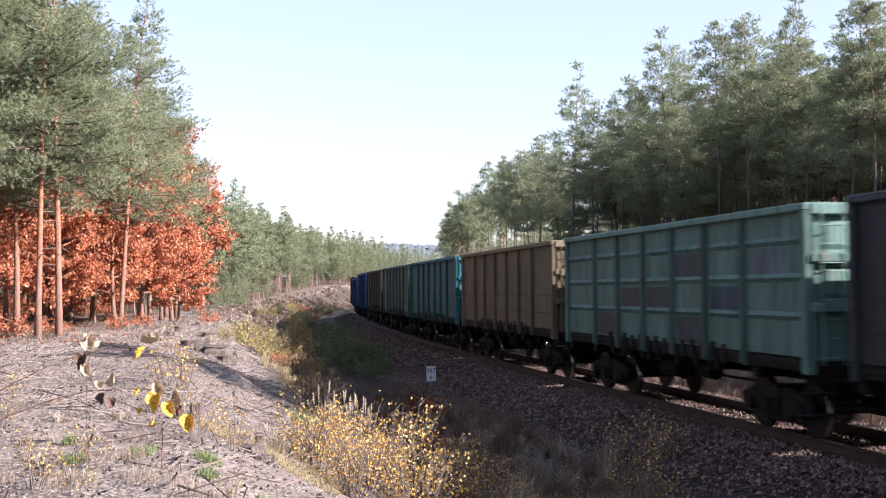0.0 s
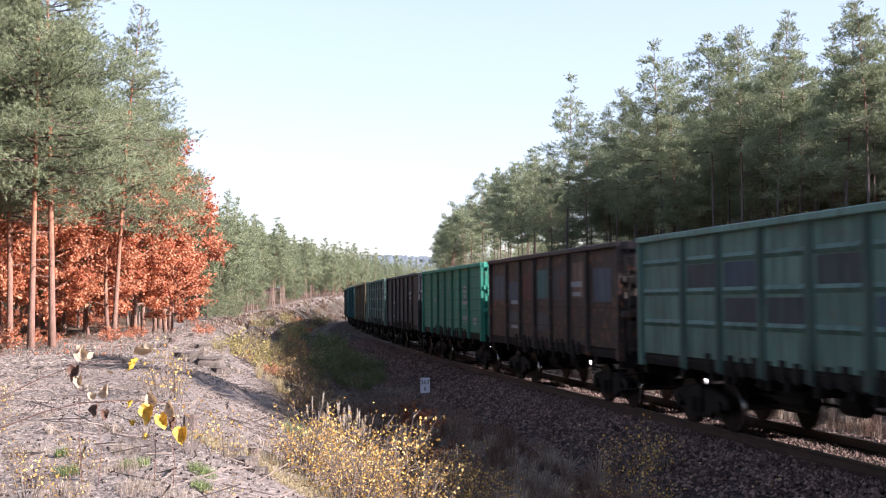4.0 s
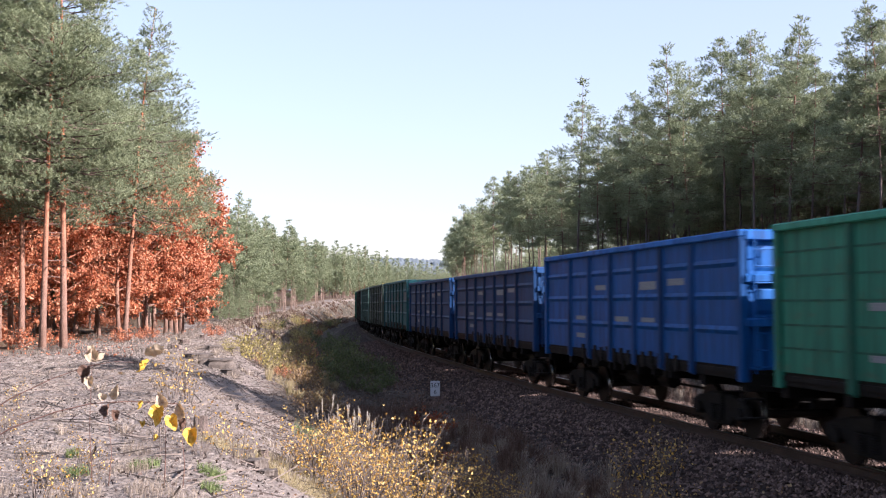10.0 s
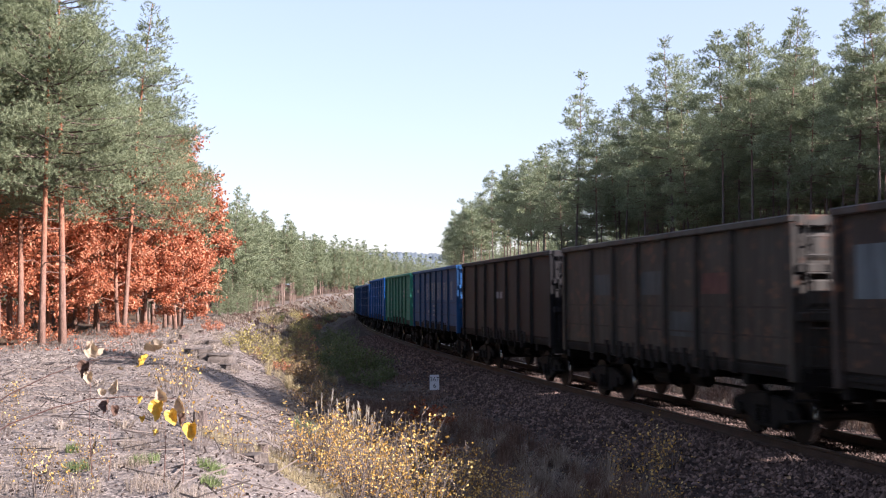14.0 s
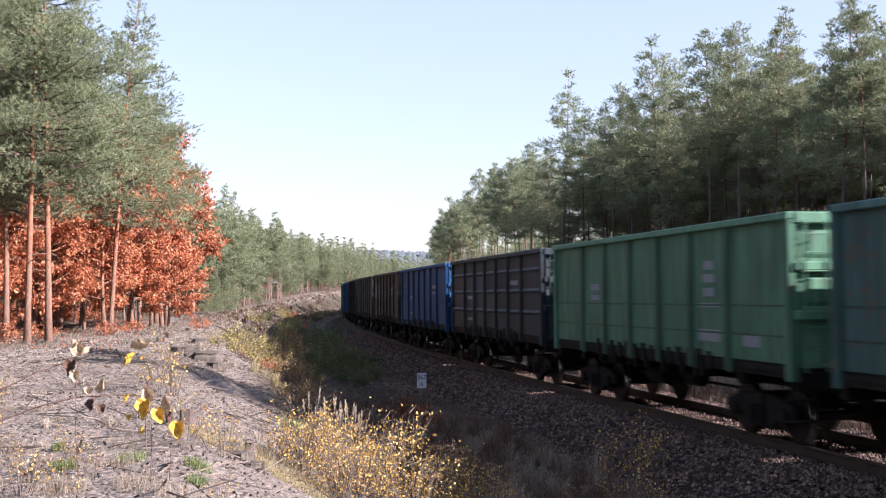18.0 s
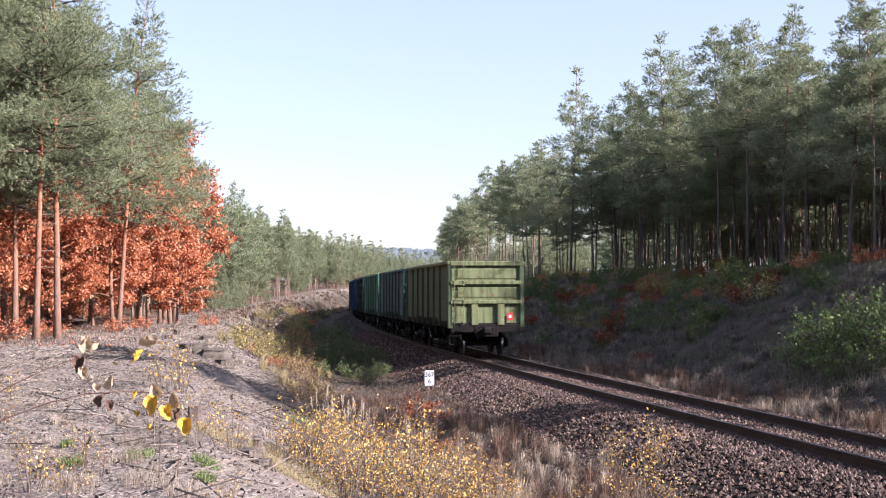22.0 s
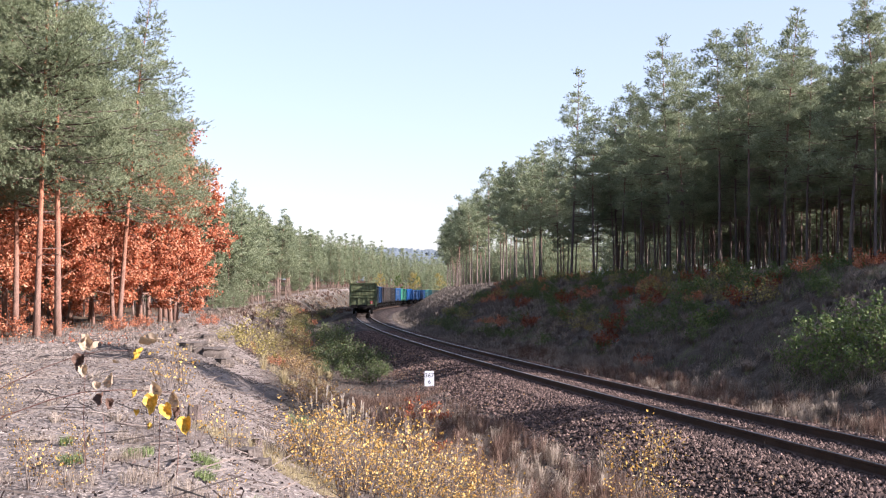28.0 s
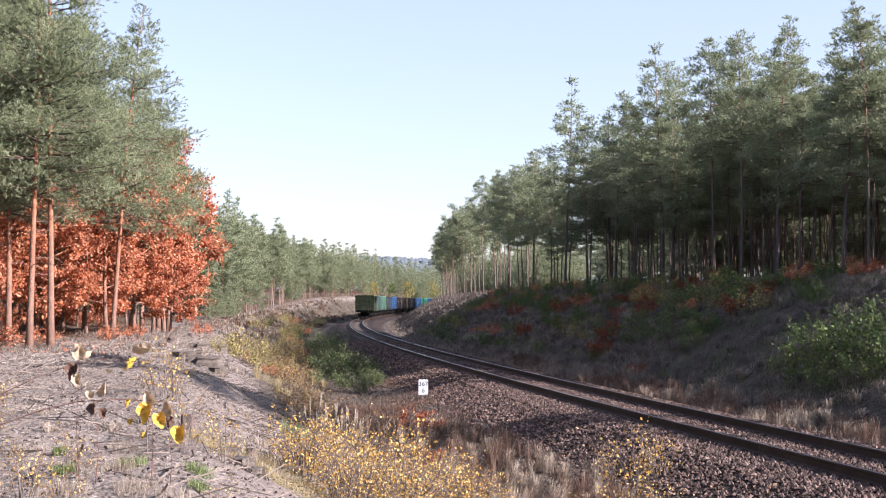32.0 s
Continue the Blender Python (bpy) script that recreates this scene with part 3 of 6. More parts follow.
    b.add([(-0.44, 0.30, 1.26), (0.44, 0.30, 1.26), (0.44, 1.42, 1.26), (-0.44, 1.42, 1.26), (-0.44, 0.34, 1.0), (0.44, 0.34, 1.0), (0.44, 1.40, 1.22), (-0.44, 1.40, 1.22)],
          [(0, 1, 2, 3), (4, 7, 6, 5), (0, 4, 5, 1), (1, 5, 6, 2), (2, 6, 7, 3), (3, 7, 4, 0)])
    b.box(-0.05, 0.05, 1.30, 1.52, 1.02, 1.24)
    for x, w, z in ((-0.34, 0.08, 1.50), (0.13, 0.10, 1.53)):
        b.box(x - w, x + w, BODY_W + 0.002, BODY_W + 0.03, 1.16, z)
    W["bottom_hatch"] = b.mesh("bottom_hatch")
    b = Build().tube([(-0.9, 0.62, 0.82), (-0.3, 0.62, 0.82)], [0.17, 0.17], 12).tube([(0.5, 0.75, 0.80), (1.4, 0.75, 0.80)], [0.20, 0.20], 12)
    b.tube([(-3.2, 0.45, 0.74), (3.2, 0.45, 0.74)], [0.03, 0.03], 6)
    W["brake_gear"] = b.mesh("brake_gear")
    return W


MIRROR_Y, MIRROR_X = Matrix.Scale(-1, 4, (0, 1, 0)), Matrix.Scale(-1, 4, (1, 0, 0))
TURN = pose(0, 0, 0, 0, 0, 180)
KINDS = {("pressed", 3.88): wagon_meshes(3.88, "pressed"), ("plain", 3.88): wagon_meshes(3.88, "plain"),
         ("double", 3.88): wagon_meshes(3.88, "double"), ("pressed", 3.66): wagon_meshes(3.66, "pressed")}


# stencilled lettering too faded to read: plain bars on a side
BAR = Build().box(-0.5, 0.5, 0, 0.004, -0.5, 0.5).mesh("marking", M_STENCIL)
MARKS = {
    "few": ([(-3.1, 2.95, 0.9, 0.14), (-3.1, 2.7, 0.7, 0.1), (3.2, 2.5, 0.8, 0.12), (3.2, 1.75, 0.8, 0.1)]),
    "tall": ([(-3.2, 3.05, 0.55, 0.12), (-3.2, 2.9, 0.6, 0.12), (-3.2, 2.72, 0.45, 0.12), (-3.2, 2.48, 0.95, 0.13), (-3.2, 1.95, 0.95, 0.1), (-3.2, 1.83, 0.95, 0.1), (-5.0, 1.82, 0.6, 0.26), (3.3, 2.6, 0.5, 0.16)]),
    "blue": ([(-1.6, 2.95, 1.0, 0.18), (-1.6, 2.2, 0.8, 0.1), (0.1, 2.2, 0.9, 0.12), (-3.2, 3.0, 0.9, 0.14), (1.6, 2.95, 0.8, 0.12), (3.2, 2.2, 0.8, 0.1), (3.2, 1.75, 0.7, 0.12)]),
    "white": ([(c + q + p, 2.86, 0.11, 0.78) for c in (1.62, 0.0, -1.62, -3.24, -4.4) for q in ((0.34, -0.34) if c > -4 else (-0.34,)) for p in (0.12, -0.12)] + [(4.9, 2.9, 0.6, 0.14)] + [(-0.1, z, 0.5, 0.07) for z in (2.2, 2.0, 1.8)] + [(1.4, 1.9, 0.4, 0.2)]),
    "ochre": ([(-3.2, 3.1, 0.4, 0.16), (-3.2, 2.86, 0.5, 0.16), (-3.2, 2.6, 0.45, 0.16), (-3.2, 2.36, 0.9, 0.08), (-3.2, 1.8, 0.9, 0.22), (3.2, 2.75, 0.6, 0.16), (3.2, 2.5, 0.6, 0.12), (-4.9, 1.75, 0.6, 0.2)]),
    "dark": ([(0.6, 2.65, 0.5, 0.22), (0.0, 2.65, 0.3, 0.22)]),
}


def wagon(colour_name, mat, kind, marks="", last=False, sunlit_mat=None, patches=()):
    W = KINDS[kind]
    top, rib_mat = kind[1], RIB_SHADE_PAINT[colour_name]
    thing = tagged(new("goods_wagon"), "%s open goods wagon with ribbed steel sides on rails" % colour_name, "wagon", "wagons of the goods train")
    for q in (1, -1):
        m = Matrix() if q == 1 else MIRROR_Y
        wall = part("side_wall", W["side_wall"], thing, m=m, material=mat)
        # ribs take the wall paint with their shade darkened into it
        for x in RIBS:
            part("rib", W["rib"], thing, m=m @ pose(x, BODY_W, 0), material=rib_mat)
        # lightened paint stands for the light on the top rail
        part("top_rail", W["top_rail"], thing, "top rail in lighter sunlit paint", m=m, material=sunlit_mat or mat)
        part("side_sill", W["side_sill"], thing, m=m, material=M_IRON)
        for x in (-1, 1):
            part("corner_post", W["corner_post"], thing, m=m @ pose(x * (BODY_L / 2 - 0.09), 0, 0), material=mat)
        for i in range(7):
            part("bottom_hatch", W["bottom_hatch"], thing, m=m @ pose(-2.85 + 0.95 * i, 0, 0), material=M_IRON)
        if kind[0] != "pressed":
            for z in {"plain": (1.86, 2.36), "double": (1.82, 2.2, 2.6, 3.0, 3.4)}[kind[0]]:
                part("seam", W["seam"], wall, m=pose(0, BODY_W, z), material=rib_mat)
        for r in {"pressed": (0.28, 0.53, 0.77), "double": (), "plain": ()}[kind[0]]:
            z = 1.36 + (top - 1.36) * r
            for x, name in ((-5.16, "end_pressing"), (-3.24, "pressing"), (-1.62, "pressing"), (0, "pressing"), (1.62, "pressing"), (3.24, "pressing"), (5.16, "end_pressing")):
                # dark teal pressings get the lightened paint as caught light
                part("pressing", W[name], wall, m=pose(x, BODY_W, z), material=sunlit_mat if colour_name == "dark teal" else mat)
        for x, z, w, h, c in patches:
            part("paint_patch", BAR, wall, "repainted %s patch" % c, m=pose(x, BODY_W + 0.001, z) @ Matrix.Diagonal((w, 1, h, 1)), material=PATCH_PAINT[c])
        if marks:
            for x, z, w, h in MARKS[marks]:
                part("marking", BAR, wall, "faded white stencilled bar", m=pose(x, BODY_W + 0.002, z) @ Matrix.Diagonal((w, 1, h, 1)))
    part("floor", W["floor"], thing, material=M_IRON)
    part("centre_sill", W["centre_sill"], thing, material=M_IRON)
    part("brake_gear", W["brake_gear"], thing, material=M_IRON)
    for q in (1, -1):
        m = pose(BODY_L / 2 - 0.02, 0, 0) if q == 1 else TURN @ pose(BODY_L / 2 - 0.02, 0, 0)
        # end walls carry their sunlight in a lightened paint
        e = sunlit_mat or mat
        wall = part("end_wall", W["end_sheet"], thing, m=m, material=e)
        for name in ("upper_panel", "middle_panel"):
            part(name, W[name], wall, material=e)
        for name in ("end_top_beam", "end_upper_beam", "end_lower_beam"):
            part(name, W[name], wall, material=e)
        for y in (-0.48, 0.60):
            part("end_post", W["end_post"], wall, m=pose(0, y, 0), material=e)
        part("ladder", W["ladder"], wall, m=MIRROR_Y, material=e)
        part("buffer_beam", W["buffer_beam"], thing, m=m, material=M_IRON)
        part("step", W["step"], thing, m=m @ MIRROR_Y, material=M_IRON)
        part("coupler", W["coupler"], thing, m=m, material=M_IRON)
        part("brake_hose", W["brake_hose"], thing, m=m, material=M_IRON)
        part("uncoupling_lever", W["uncoupling_lever"], thing, m=m @ MIRROR_Y, material=M_STEEL)
        bogie = part("bogie", W["bolster"], thing, m=pose(q * 4.325, 0, 0), material=M_IRON)
        for s in (Matrix(), MIRROR_Y):
            part("side_frame", W["side_frame"], bogie, m=s, material=M_IRON)
            for x in (-0.18, 0.18):
                part("spring", W["spring"], bogie, m=s @ pose(x, 0, 0), material=M_IRON)
            for x in (-0.925, 0.925):
                part("axle_box", W["axle_box"], bogie, m=s @ pose(x, 0, 0), material=M_IRON)
        for x in (-0.925, 0.925):
            part("wheelset", W["wheelset"], bogie, m=pose(x, 0, 0.475), material=M_STEEL)
            for side in (Matrix(), MIRROR_Y):
                part("tread", W["tread"], bogie, "polished wheel tread", m=side @ pose(x, 0, 0.475), material=M_TREAD)
    if last:
        m = TURN @ pose(BODY_L / 2 + 0.02, 0.98, 1.62)
        plate = Build().box(0, 0.03, -0.115, 0.115, -0.15, 0.15)
        d = part("tail_board", plate.mesh("tail_board", material("red_signal_board", [(0.50, 0.02, 0.025), (0.62, 0.04, 0.04)], 0.2, 0.5, 0), bevel=0.008), thing, "red tail board with a white centre", m=m)
        part("board_centre", Build().box(0.03, 0.034, -0.055, 0.055, -0.06, 0.06).mesh("board_centre", M_WHITE), d)
    return thing


# colour: base, fading, rust
COLOURS = {
    "pale green": ((0.13, 0.24, 0.20), 0.5, 0.25),
    "dark grey": ((0.035, 0.04, 0.05), 0.15, 0.2),
    "bright green": ((0.045, 0.30, 0.20), 0.15, 0.15),
    "rusty brown": ((0.048, 0.037, 0.032), 0.35, 0.5),
    "grey-green": ((0.065, 0.155, 0.145), 0.4, 0.4),
    "olive grey": ((0.085, 0.12, 0.09), 0.4, 0.2),
    "teal": ((0.03, 0.17, 0.19), 0.3, 0.25),
    "dark blue": ((0.009, 0.07, 0.22), 0.0, 0.12),
    "bright blue": ((0.008, 0.13, 0.46), 0.0, 0.06),
    "steel blue": ((0.014, 0.095, 0.27), 0.0, 0.12),
    "dark brown": ((0.008, 0.007, 0.009), 0.0, 0.03),
    "dark teal": ((0.032, 0.05, 0.06), 0.3, 0.1),
    "faded green": ((0.11, 0.26, 0.165), 0.3, 0.15),
    "olive green": ((0.115, 0.165, 0.085), 0.3, 0.2),
    "brown": ((0.05, 0.044, 0.036), 0.35, 0.35),
    "ochre": ((0.19, 0.155, 0.09), 0.4, 0.4),
}
P = {k: paint(k.replace(" ", "_") + "_paint", *v) for k, v in COLOURS.items()}
# shaded copy of each wagon colour, cut to 0.55 for the ribs
RIB_SHADE_PAINT = {k: paint(k.replace(" ", "_") + "_rib_paint", tuple(0.55 * c for c in v[0]), 0.05, 0.6 * v[2]) for k, v in COLOURS.items()}
# sunlit copy of each wagon colour, raised to brighten the ends
SUNLIT_END_PAINT = {k: paint(k.replace(" ", "_") + "_end_paint", tuple(0.012 + 1.4 * c for c in v[0]), 0.4, v[2]) for k, v in COLOURS.items()}
SUNLIT_END_PAINT["olive green"] = paint("yellow_olive_end_paint", (0.25, 0.29, 0.14), 0.2, 0.3)
PATCH_PAINT = {c: paint(c + "_patch_paint", v, 0.4, 0.4 if c in ("red", "tan") else 0.08) for c, v in {"blue": (0.06, 0.10, 0.14), "teal": (0.045, 0.16, 0.16), "red": (0.12, 0.045, 0.04), "tan": (0.20, 0.13, 0.10), "grey": (0.06, 0.078, 0.085), "pale": (0.16, 0.20, 0.23)}.items()}
RUSTY = ((5.2, 2.95, 1.5, 0.8, "blue"), (3.24, 2.85, 1.3, 0.55, "blue"), (1.62, 2.95, 0.9, 0.8, "red"), (0.0, 3.0, 1.2, 0.8, "teal"), (-1.62, 2.95, 1.3, 0.8, "grey"), (-1.8, 2.9, 0.4, 0.6, "red"), (-3.24, 3.05, 0.9, 0.9, "tan"), (-5.1, 2.9, 1.3, 0.8, "blue"), (0.0, 1.95, 1.2, 0.5, "grey"), (3.24, 1.95, 1.2, 0.5, "grey"))
FADED = ((3.24, 2.85, 1.2, 0.5, "grey"), (0.0, 2.85, 1.2, 0.5, "grey"), (-3.24, 2.8, 1.2, 0.4, "red"), (-1.62, 2.0, 1.2, 0.5, "grey"))
PANELS = tuple((x, z, 1.25, 0.52, c) for x, z, c in ((5.1, 2.95, "pale"), (3.24, 2.95, "grey"), (1.62, 2.95, "blue"), (0.0, 2.3, "grey"), (-1.62, 2.95, "grey"), (-3.24, 2.3, "blue"), (1.62, 2.3, "grey"), (-5.0, 2.95, "pale"), (3.24, 1.72, "grey"), (-1.62, 1.72, "grey")))
PATCHES = {14: PANELS, 13: PANELS[2:8], 15: PANELS[1:7], 19: PANELS[3:], 3: PANELS[1:4], 16: RUSTY, 6: FADED, 5: ((5.1, 2.9, 1.4, 0.8, "pale"), (3.24, 2.9, 1.2, 0.8, "pale"), (0.0, 2.8, 1.2, 0.6, "grey")), 23: FADED}
# from the tail forward: colour, kind, lettering
TRAIN = (
    ("olive green", ("plain", 3.88), ""), ("grey-green", ("plain", 3.88), ""), ("faded green", ("plain", 3.88), "ochre"),
    ("dark teal", ("pressed", 3.88), "few"), ("steel blue", ("plain", 3.88), "few"), ("rusty brown", ("plain", 3.88), "few"),
    ("brown", ("plain", 3.88), ""), ("dark brown", ("plain", 3.88), "dark"), ("steel blue", ("plain", 3.88), "white"),
    ("bright green", ("double", 3.88), "few"), ("bright blue", ("pressed", 3.88), "blue"), ("dark blue", ("pressed", 3.66), "blue"),
    ("dark blue", ("pressed", 3.66), "blue"), ("teal", ("pressed", 3.88), ""), ("olive grey", ("pressed", 3.88), ""),
    ("pale green", ("pressed", 3.88), ""), ("rusty brown", ("plain", 3.88), "few"), ("bright green", ("double", 3.88), "tall"),
    ("dark grey", ("plain", 3.88), "few"), ("pale green", ("pressed", 3.88), ""), ("ochre", ("plain", 3.88), ""),
    ("teal", ("plain", 3.88), ""), ("grey-green", ("plain", 3.88), ""), ("rusty brown", ("plain", 3.88), ""),
    ("dark blue", ("plain", 3.88), ""), ("dark blue", ("pressed", 3.66), ""), ("dark grey", ("plain", 3.88), ""), ("pale green", ("plain", 3.88), ""),
)
WAGONS = [wagon(c, P[c], k, mk, last=(i == 0), sunlit_mat=SUNLIT_END_PAINT[c], patches=PATCHES.get(i, ())) for i, (c, k, mk) in enumerate(TRAIN)]

# ---- trees ----
def unit(v):
    return v / np.maximum(1e-9, np.linalg.norm(v, axis=-1, keepdims=True))


def tufts(g, centres, ways, count, length, width, spread=1.0, rise=0.25):
    """Brushes of narrow needle bundles round shoots: count triangles each."""
    n = len(centres)
    r = unit(g.normal(0, 1, (n, count, 3)))
    w = unit(ways[:, None] * 0.75 + spread * r + np.array([0, 0, rise]))
    ln = length * g.uniform(0.6, 1.25, (n, count, 1))
    side = unit(np.cross(w, g.normal(0, 1, (n, count, 3)))) * width * 0.5
    base = centres[:, None] + ways[:, None] * length * g.uniform(-0.7, 0.9, (n, count, 1))
    v = np.stack([base - side, base + side, base + w * ln], 2).reshape(-1, 3)
    return v, np.arange(len(v)).reshape(-1, 3)


def pine_meshes(seed, tall, low, wide, whorls, shoots, needles, length, width, stubs=14, lean=0.25, bark=None, point=0.7, droop=0.0, ragged=0.3, thick=1.0):
    """trunk, limbs and crown of a Scots pine: whorls of limbs that carry flat fans of upturned shoots."""
    g = np.random.default_rng(seed)
    zs = np.linspace(0, tall, 14)
    bx, by = lean * np.sin(zs / tall * 2.3 + g.uniform(0, 6)) * zs / tall, lean * np.sin(zs / tall * 1.9 + g.uniform(0, 6)) * zs / tall
    base = (0.0070 * tall + 0.012) * thick
    rad = base * (1 - 0.92 * zs / tall)
    rad[0] *= 1.35
    line = [(bx[i], by[i], zs[i] - (0.25 if i == 0 else 0)) for i in range(14)]
    trunk = Build().tube(line, rad, 9)
    limbs = Build()
    at = lambda z: (np.interp(z, zs, bx), np.interp(z, zs, by))
    for _ in range(stubs):
        z = g.uniform(0.16 * tall, low + 0.12 * tall)
        x, y = at(z)
        a, ln = g.uniform(0, 6.28), g.uniform(0.3, 1.6)
        limbs.tube([(x, y, z), (x + 0.6 * ln * math.cos(a), y + 0.6 * ln * math.sin(a), z + 0.05), (x + ln * math.cos(a + 0.2), y + ln * math.sin(a + 0.2), z - 0.12 * ln)], [0.018, 0.012, 0.004], 4, caps=False)
    cs, ws = [], []
    for k in range(whorls):
        t0 = (k + g.uniform(0.2, 0.8)) / whorls
        for b in range(5 if t0 < 0.85 else 4):
            t = min(0.99, max(0.0, t0 + g.uniform(-0.6, 0.6) / whorls))
            z = low + (tall - low) * t
            if g.uniform() < ragged * 0.5 * (1.3 - t):
                continue
            prof = (1 - t) ** point * min(1.0, 0.5 + 2.6 * t) + 0.035
            ln = wide * prof * (g.uniform(0.35, 0.7) if g.uniform() < ragged else g.uniform(0.75, 1.2))
            a = k * 1.9 + b * 1.2566 + g.uniform(-0.35, 0.35)
            up = radians(g.uniform(-6, 12) - droop * (1 - t) + 30 * t * t + 8 * t)
            x, y = at(z)
            ca, sn, cu = math.cos(a), math.sin(a), math.cos(up)
            us = np.array((0, 0.35, 0.7, 1.0))
            pts = np.stack([x + ln * us * ca * cu, y + ln * us * sn * cu, z + ln * (us * math.sin(up) - 0.12 * us + 0.22 * us * us)], 1)
            rb = 0.008 + 0.011 * ln
            limbs.tube([tuple(q) for q in pts], [rb, rb * 0.7, rb * 0.4, rb * 0.15], 5, caps=False)
            # rounded pads of shoots, spread in the limb's own flat fan
            n = max(1, int(shoots / 12 * (ln / wide) ** 1.1 + 0.5))
            per = 12 if n > 1 else 6
            u = 1 - 0.72 * g.uniform(0, 1, n) ** 1.2
            q = np.stack([np.interp(u, us, pts[:, c]) for c in range(3)], 1)
            turn = a + np.where(g.uniform(0, 1, n) < 0.5, -1, 1) * g.uniform(0.3, 1.15, n)
            reach = g.uniform(0.0, 1.0, n) * (0.52 * ln * (1.12 - u) + 0.12)
            way = np.stack([np.cos(turn), np.sin(turn), g.normal(0.08, 0.12, n)], 1)
            c = q + way * reach[:, None]
            c[:, 2] += 0.12 * reach * reach + g.normal(0, 0.03 + 0.03 * ln, n)
            pad = (0.10 + 0.055 * ln) * g.uniform(0.7, 1.3, (n, 1, 1))
            off = g.normal(0, 1, (n, per, 3)) * pad * np.array([1.0, 1.0, 0.55])
            cs.append((c[:, None] + off).reshape(-1, 3))
            ws.append(unit(off / pad * 0.5 + way[:, None] * 0.45 + np.array([0, 0, 0.5]) + g.normal(0, 0.2, (n, per, 3))).reshape(-1, 3))
    x, y = at(tall)
    cs.append(np.array([(x, y, tall - 0.1), (x, y, tall - 0.3)]))
    ws.append(np.array([(0, 0, 1.0)] * 2))
    v, f = tufts(g, np.concatenate(cs), np.concatenate(ws), needles, length, width, 0.75, 0.15)
    bark = bark or M_BARK
    return trunk.mesh("trunk", bark, smooth_shade=True), limbs.mesh("limbs", M_LIMB), mesh_np("crown", v, f, M_NEEDLE)


def broadleaf_meshes(seed, tall, low, wide, limbs_n, leaves, leaf, leaf_mat, bark, spread=0.5):
    g = np.random.default_rng(seed)
    wood = Build()
    zs = np.linspace(-0.2, tall * 0.93, 9)
    bend = [(0.2 * math.sin(z * 0.5 + seed), 0.2 * math.sin(z * 0.4 + 2 * seed), z) for z in zs]
    trunk = Build().tube(bend, [0.014 * tall * (1 - 0.88 * i / 8) + 0.008 for i in range(9)], 8)
    cs = []
    for i in range(limbs_n):
        t = (i + g.uniform(0, 1)) / limbs_n
        z = low + (tall * 0.93 - low) * t
        x, y = np.interp(z, zs, [q[0] for q in bend]), np.interp(z, zs, [q[1] for q in bend])
        ln = wide * (math.sin(math.pi * min(1, 0.22 + 0.74 * t)) ** 0.8 + 0.08) * g.uniform(0.65, 1.1)
        a, up = i * 2.4 + g.uniform(-0.4, 0.4), radians(g.uniform(5, 30) + 35 * t)
        w = np.array([math.cos(a) * math.cos(up), math.sin(a) * math.cos(up), math.sin(up)])
        p0 = np.array([x, y, z])
        mid, end = p0 + w * ln * 0.55, p0 + w * ln + np.array([0, 0, -0.08 * ln])
        wood.tube([p0, mid, end], [0.012 + 0.014 * ln, 0.010 + 0.006 * ln, 0.004], 5, caps=False)
        for j in range(7):
            u = g.uniform(0.3, 1)
            q = p0 + (end - p0) * u
            tw = unit(w + g.normal(0, 0.7, 3))
            tl = g.uniform(0.3, 0.9) * spread * 2
            wood.tube([q, q + tw * tl], [0.008, 0.003], 3, caps=False)
            k = max(3, int(leaves / (limbs_n * 7)))
            cs.append(q + tw * tl * g.uniform(0.1, 1.05, k)[:, None] + g.normal(0, 0.11 * spread * 2, (k, 3)))
    v, f = leaf_blades(g, np.concatenate(cs), leaf)
    return trunk.mesh("trunk", bark, smooth_shade=True), wood.mesh("limbs", bark), mesh_np("leaves", v, f, leaf_mat)


def leaf_blades(g, c, leaf):
    """Small folded leaves: two triangles sharing the midrib."""
    n = len(c)
    w = unit(g.normal(0, 1, (n, 3)) + np.array([0, 0, -0.45]))
    s = unit(np.cross(w, g.normal(0, 1, (n, 3))))
    up = np.cross(w, s)
    ln = leaf * g.uniform(0.6, 1.3, (n, 1))
    a, b = c, c + w * ln
    m = c + w * ln * 0.45
    l, r = m + s * ln * 0.33 + up * ln * 0.12, m - s * ln * 0.33 + up * ln * 0.12
    v = np.stack([a, r, b, l], 1).reshape(-1, 3)
    k = 4 * np.arange(n)[:, None]
    return v, np.concatenate([k + np.array([[0, 1, 2]]), k + np.array([[0, 2, 3]])], 0)


def tree_thing(name, meshes, label, category, group):
    t = tagged(new(name), label, category, group)
    for me, nm in zip(meshes, ("trunk", "branchwork", "crown")):
        o = part(nm, me, t)
        if nm != "trunk":
            o["kind"] = "stuff"
    return t


def plant(proto, x, y, size=1.0, turn=0.0, lean_x=0.0, lean_y=0.0, sink=0.05, label=""):
    m = pose(x, y, gz(x, y) - sink, lean_x, lean_y, 0) @ pose(0, 0, 0, 0, 0, turn) @ Matrix.Scale(size, 4)
    o = copy_thing(proto, m)
    if label:
        tagged(o, label)
    return o


def retire(protos):
    """Prototypes are not part of the place."""
    for p in protos:
        for o in (*p.children_recursive, p):
            bpy.data.objects.remove(o)


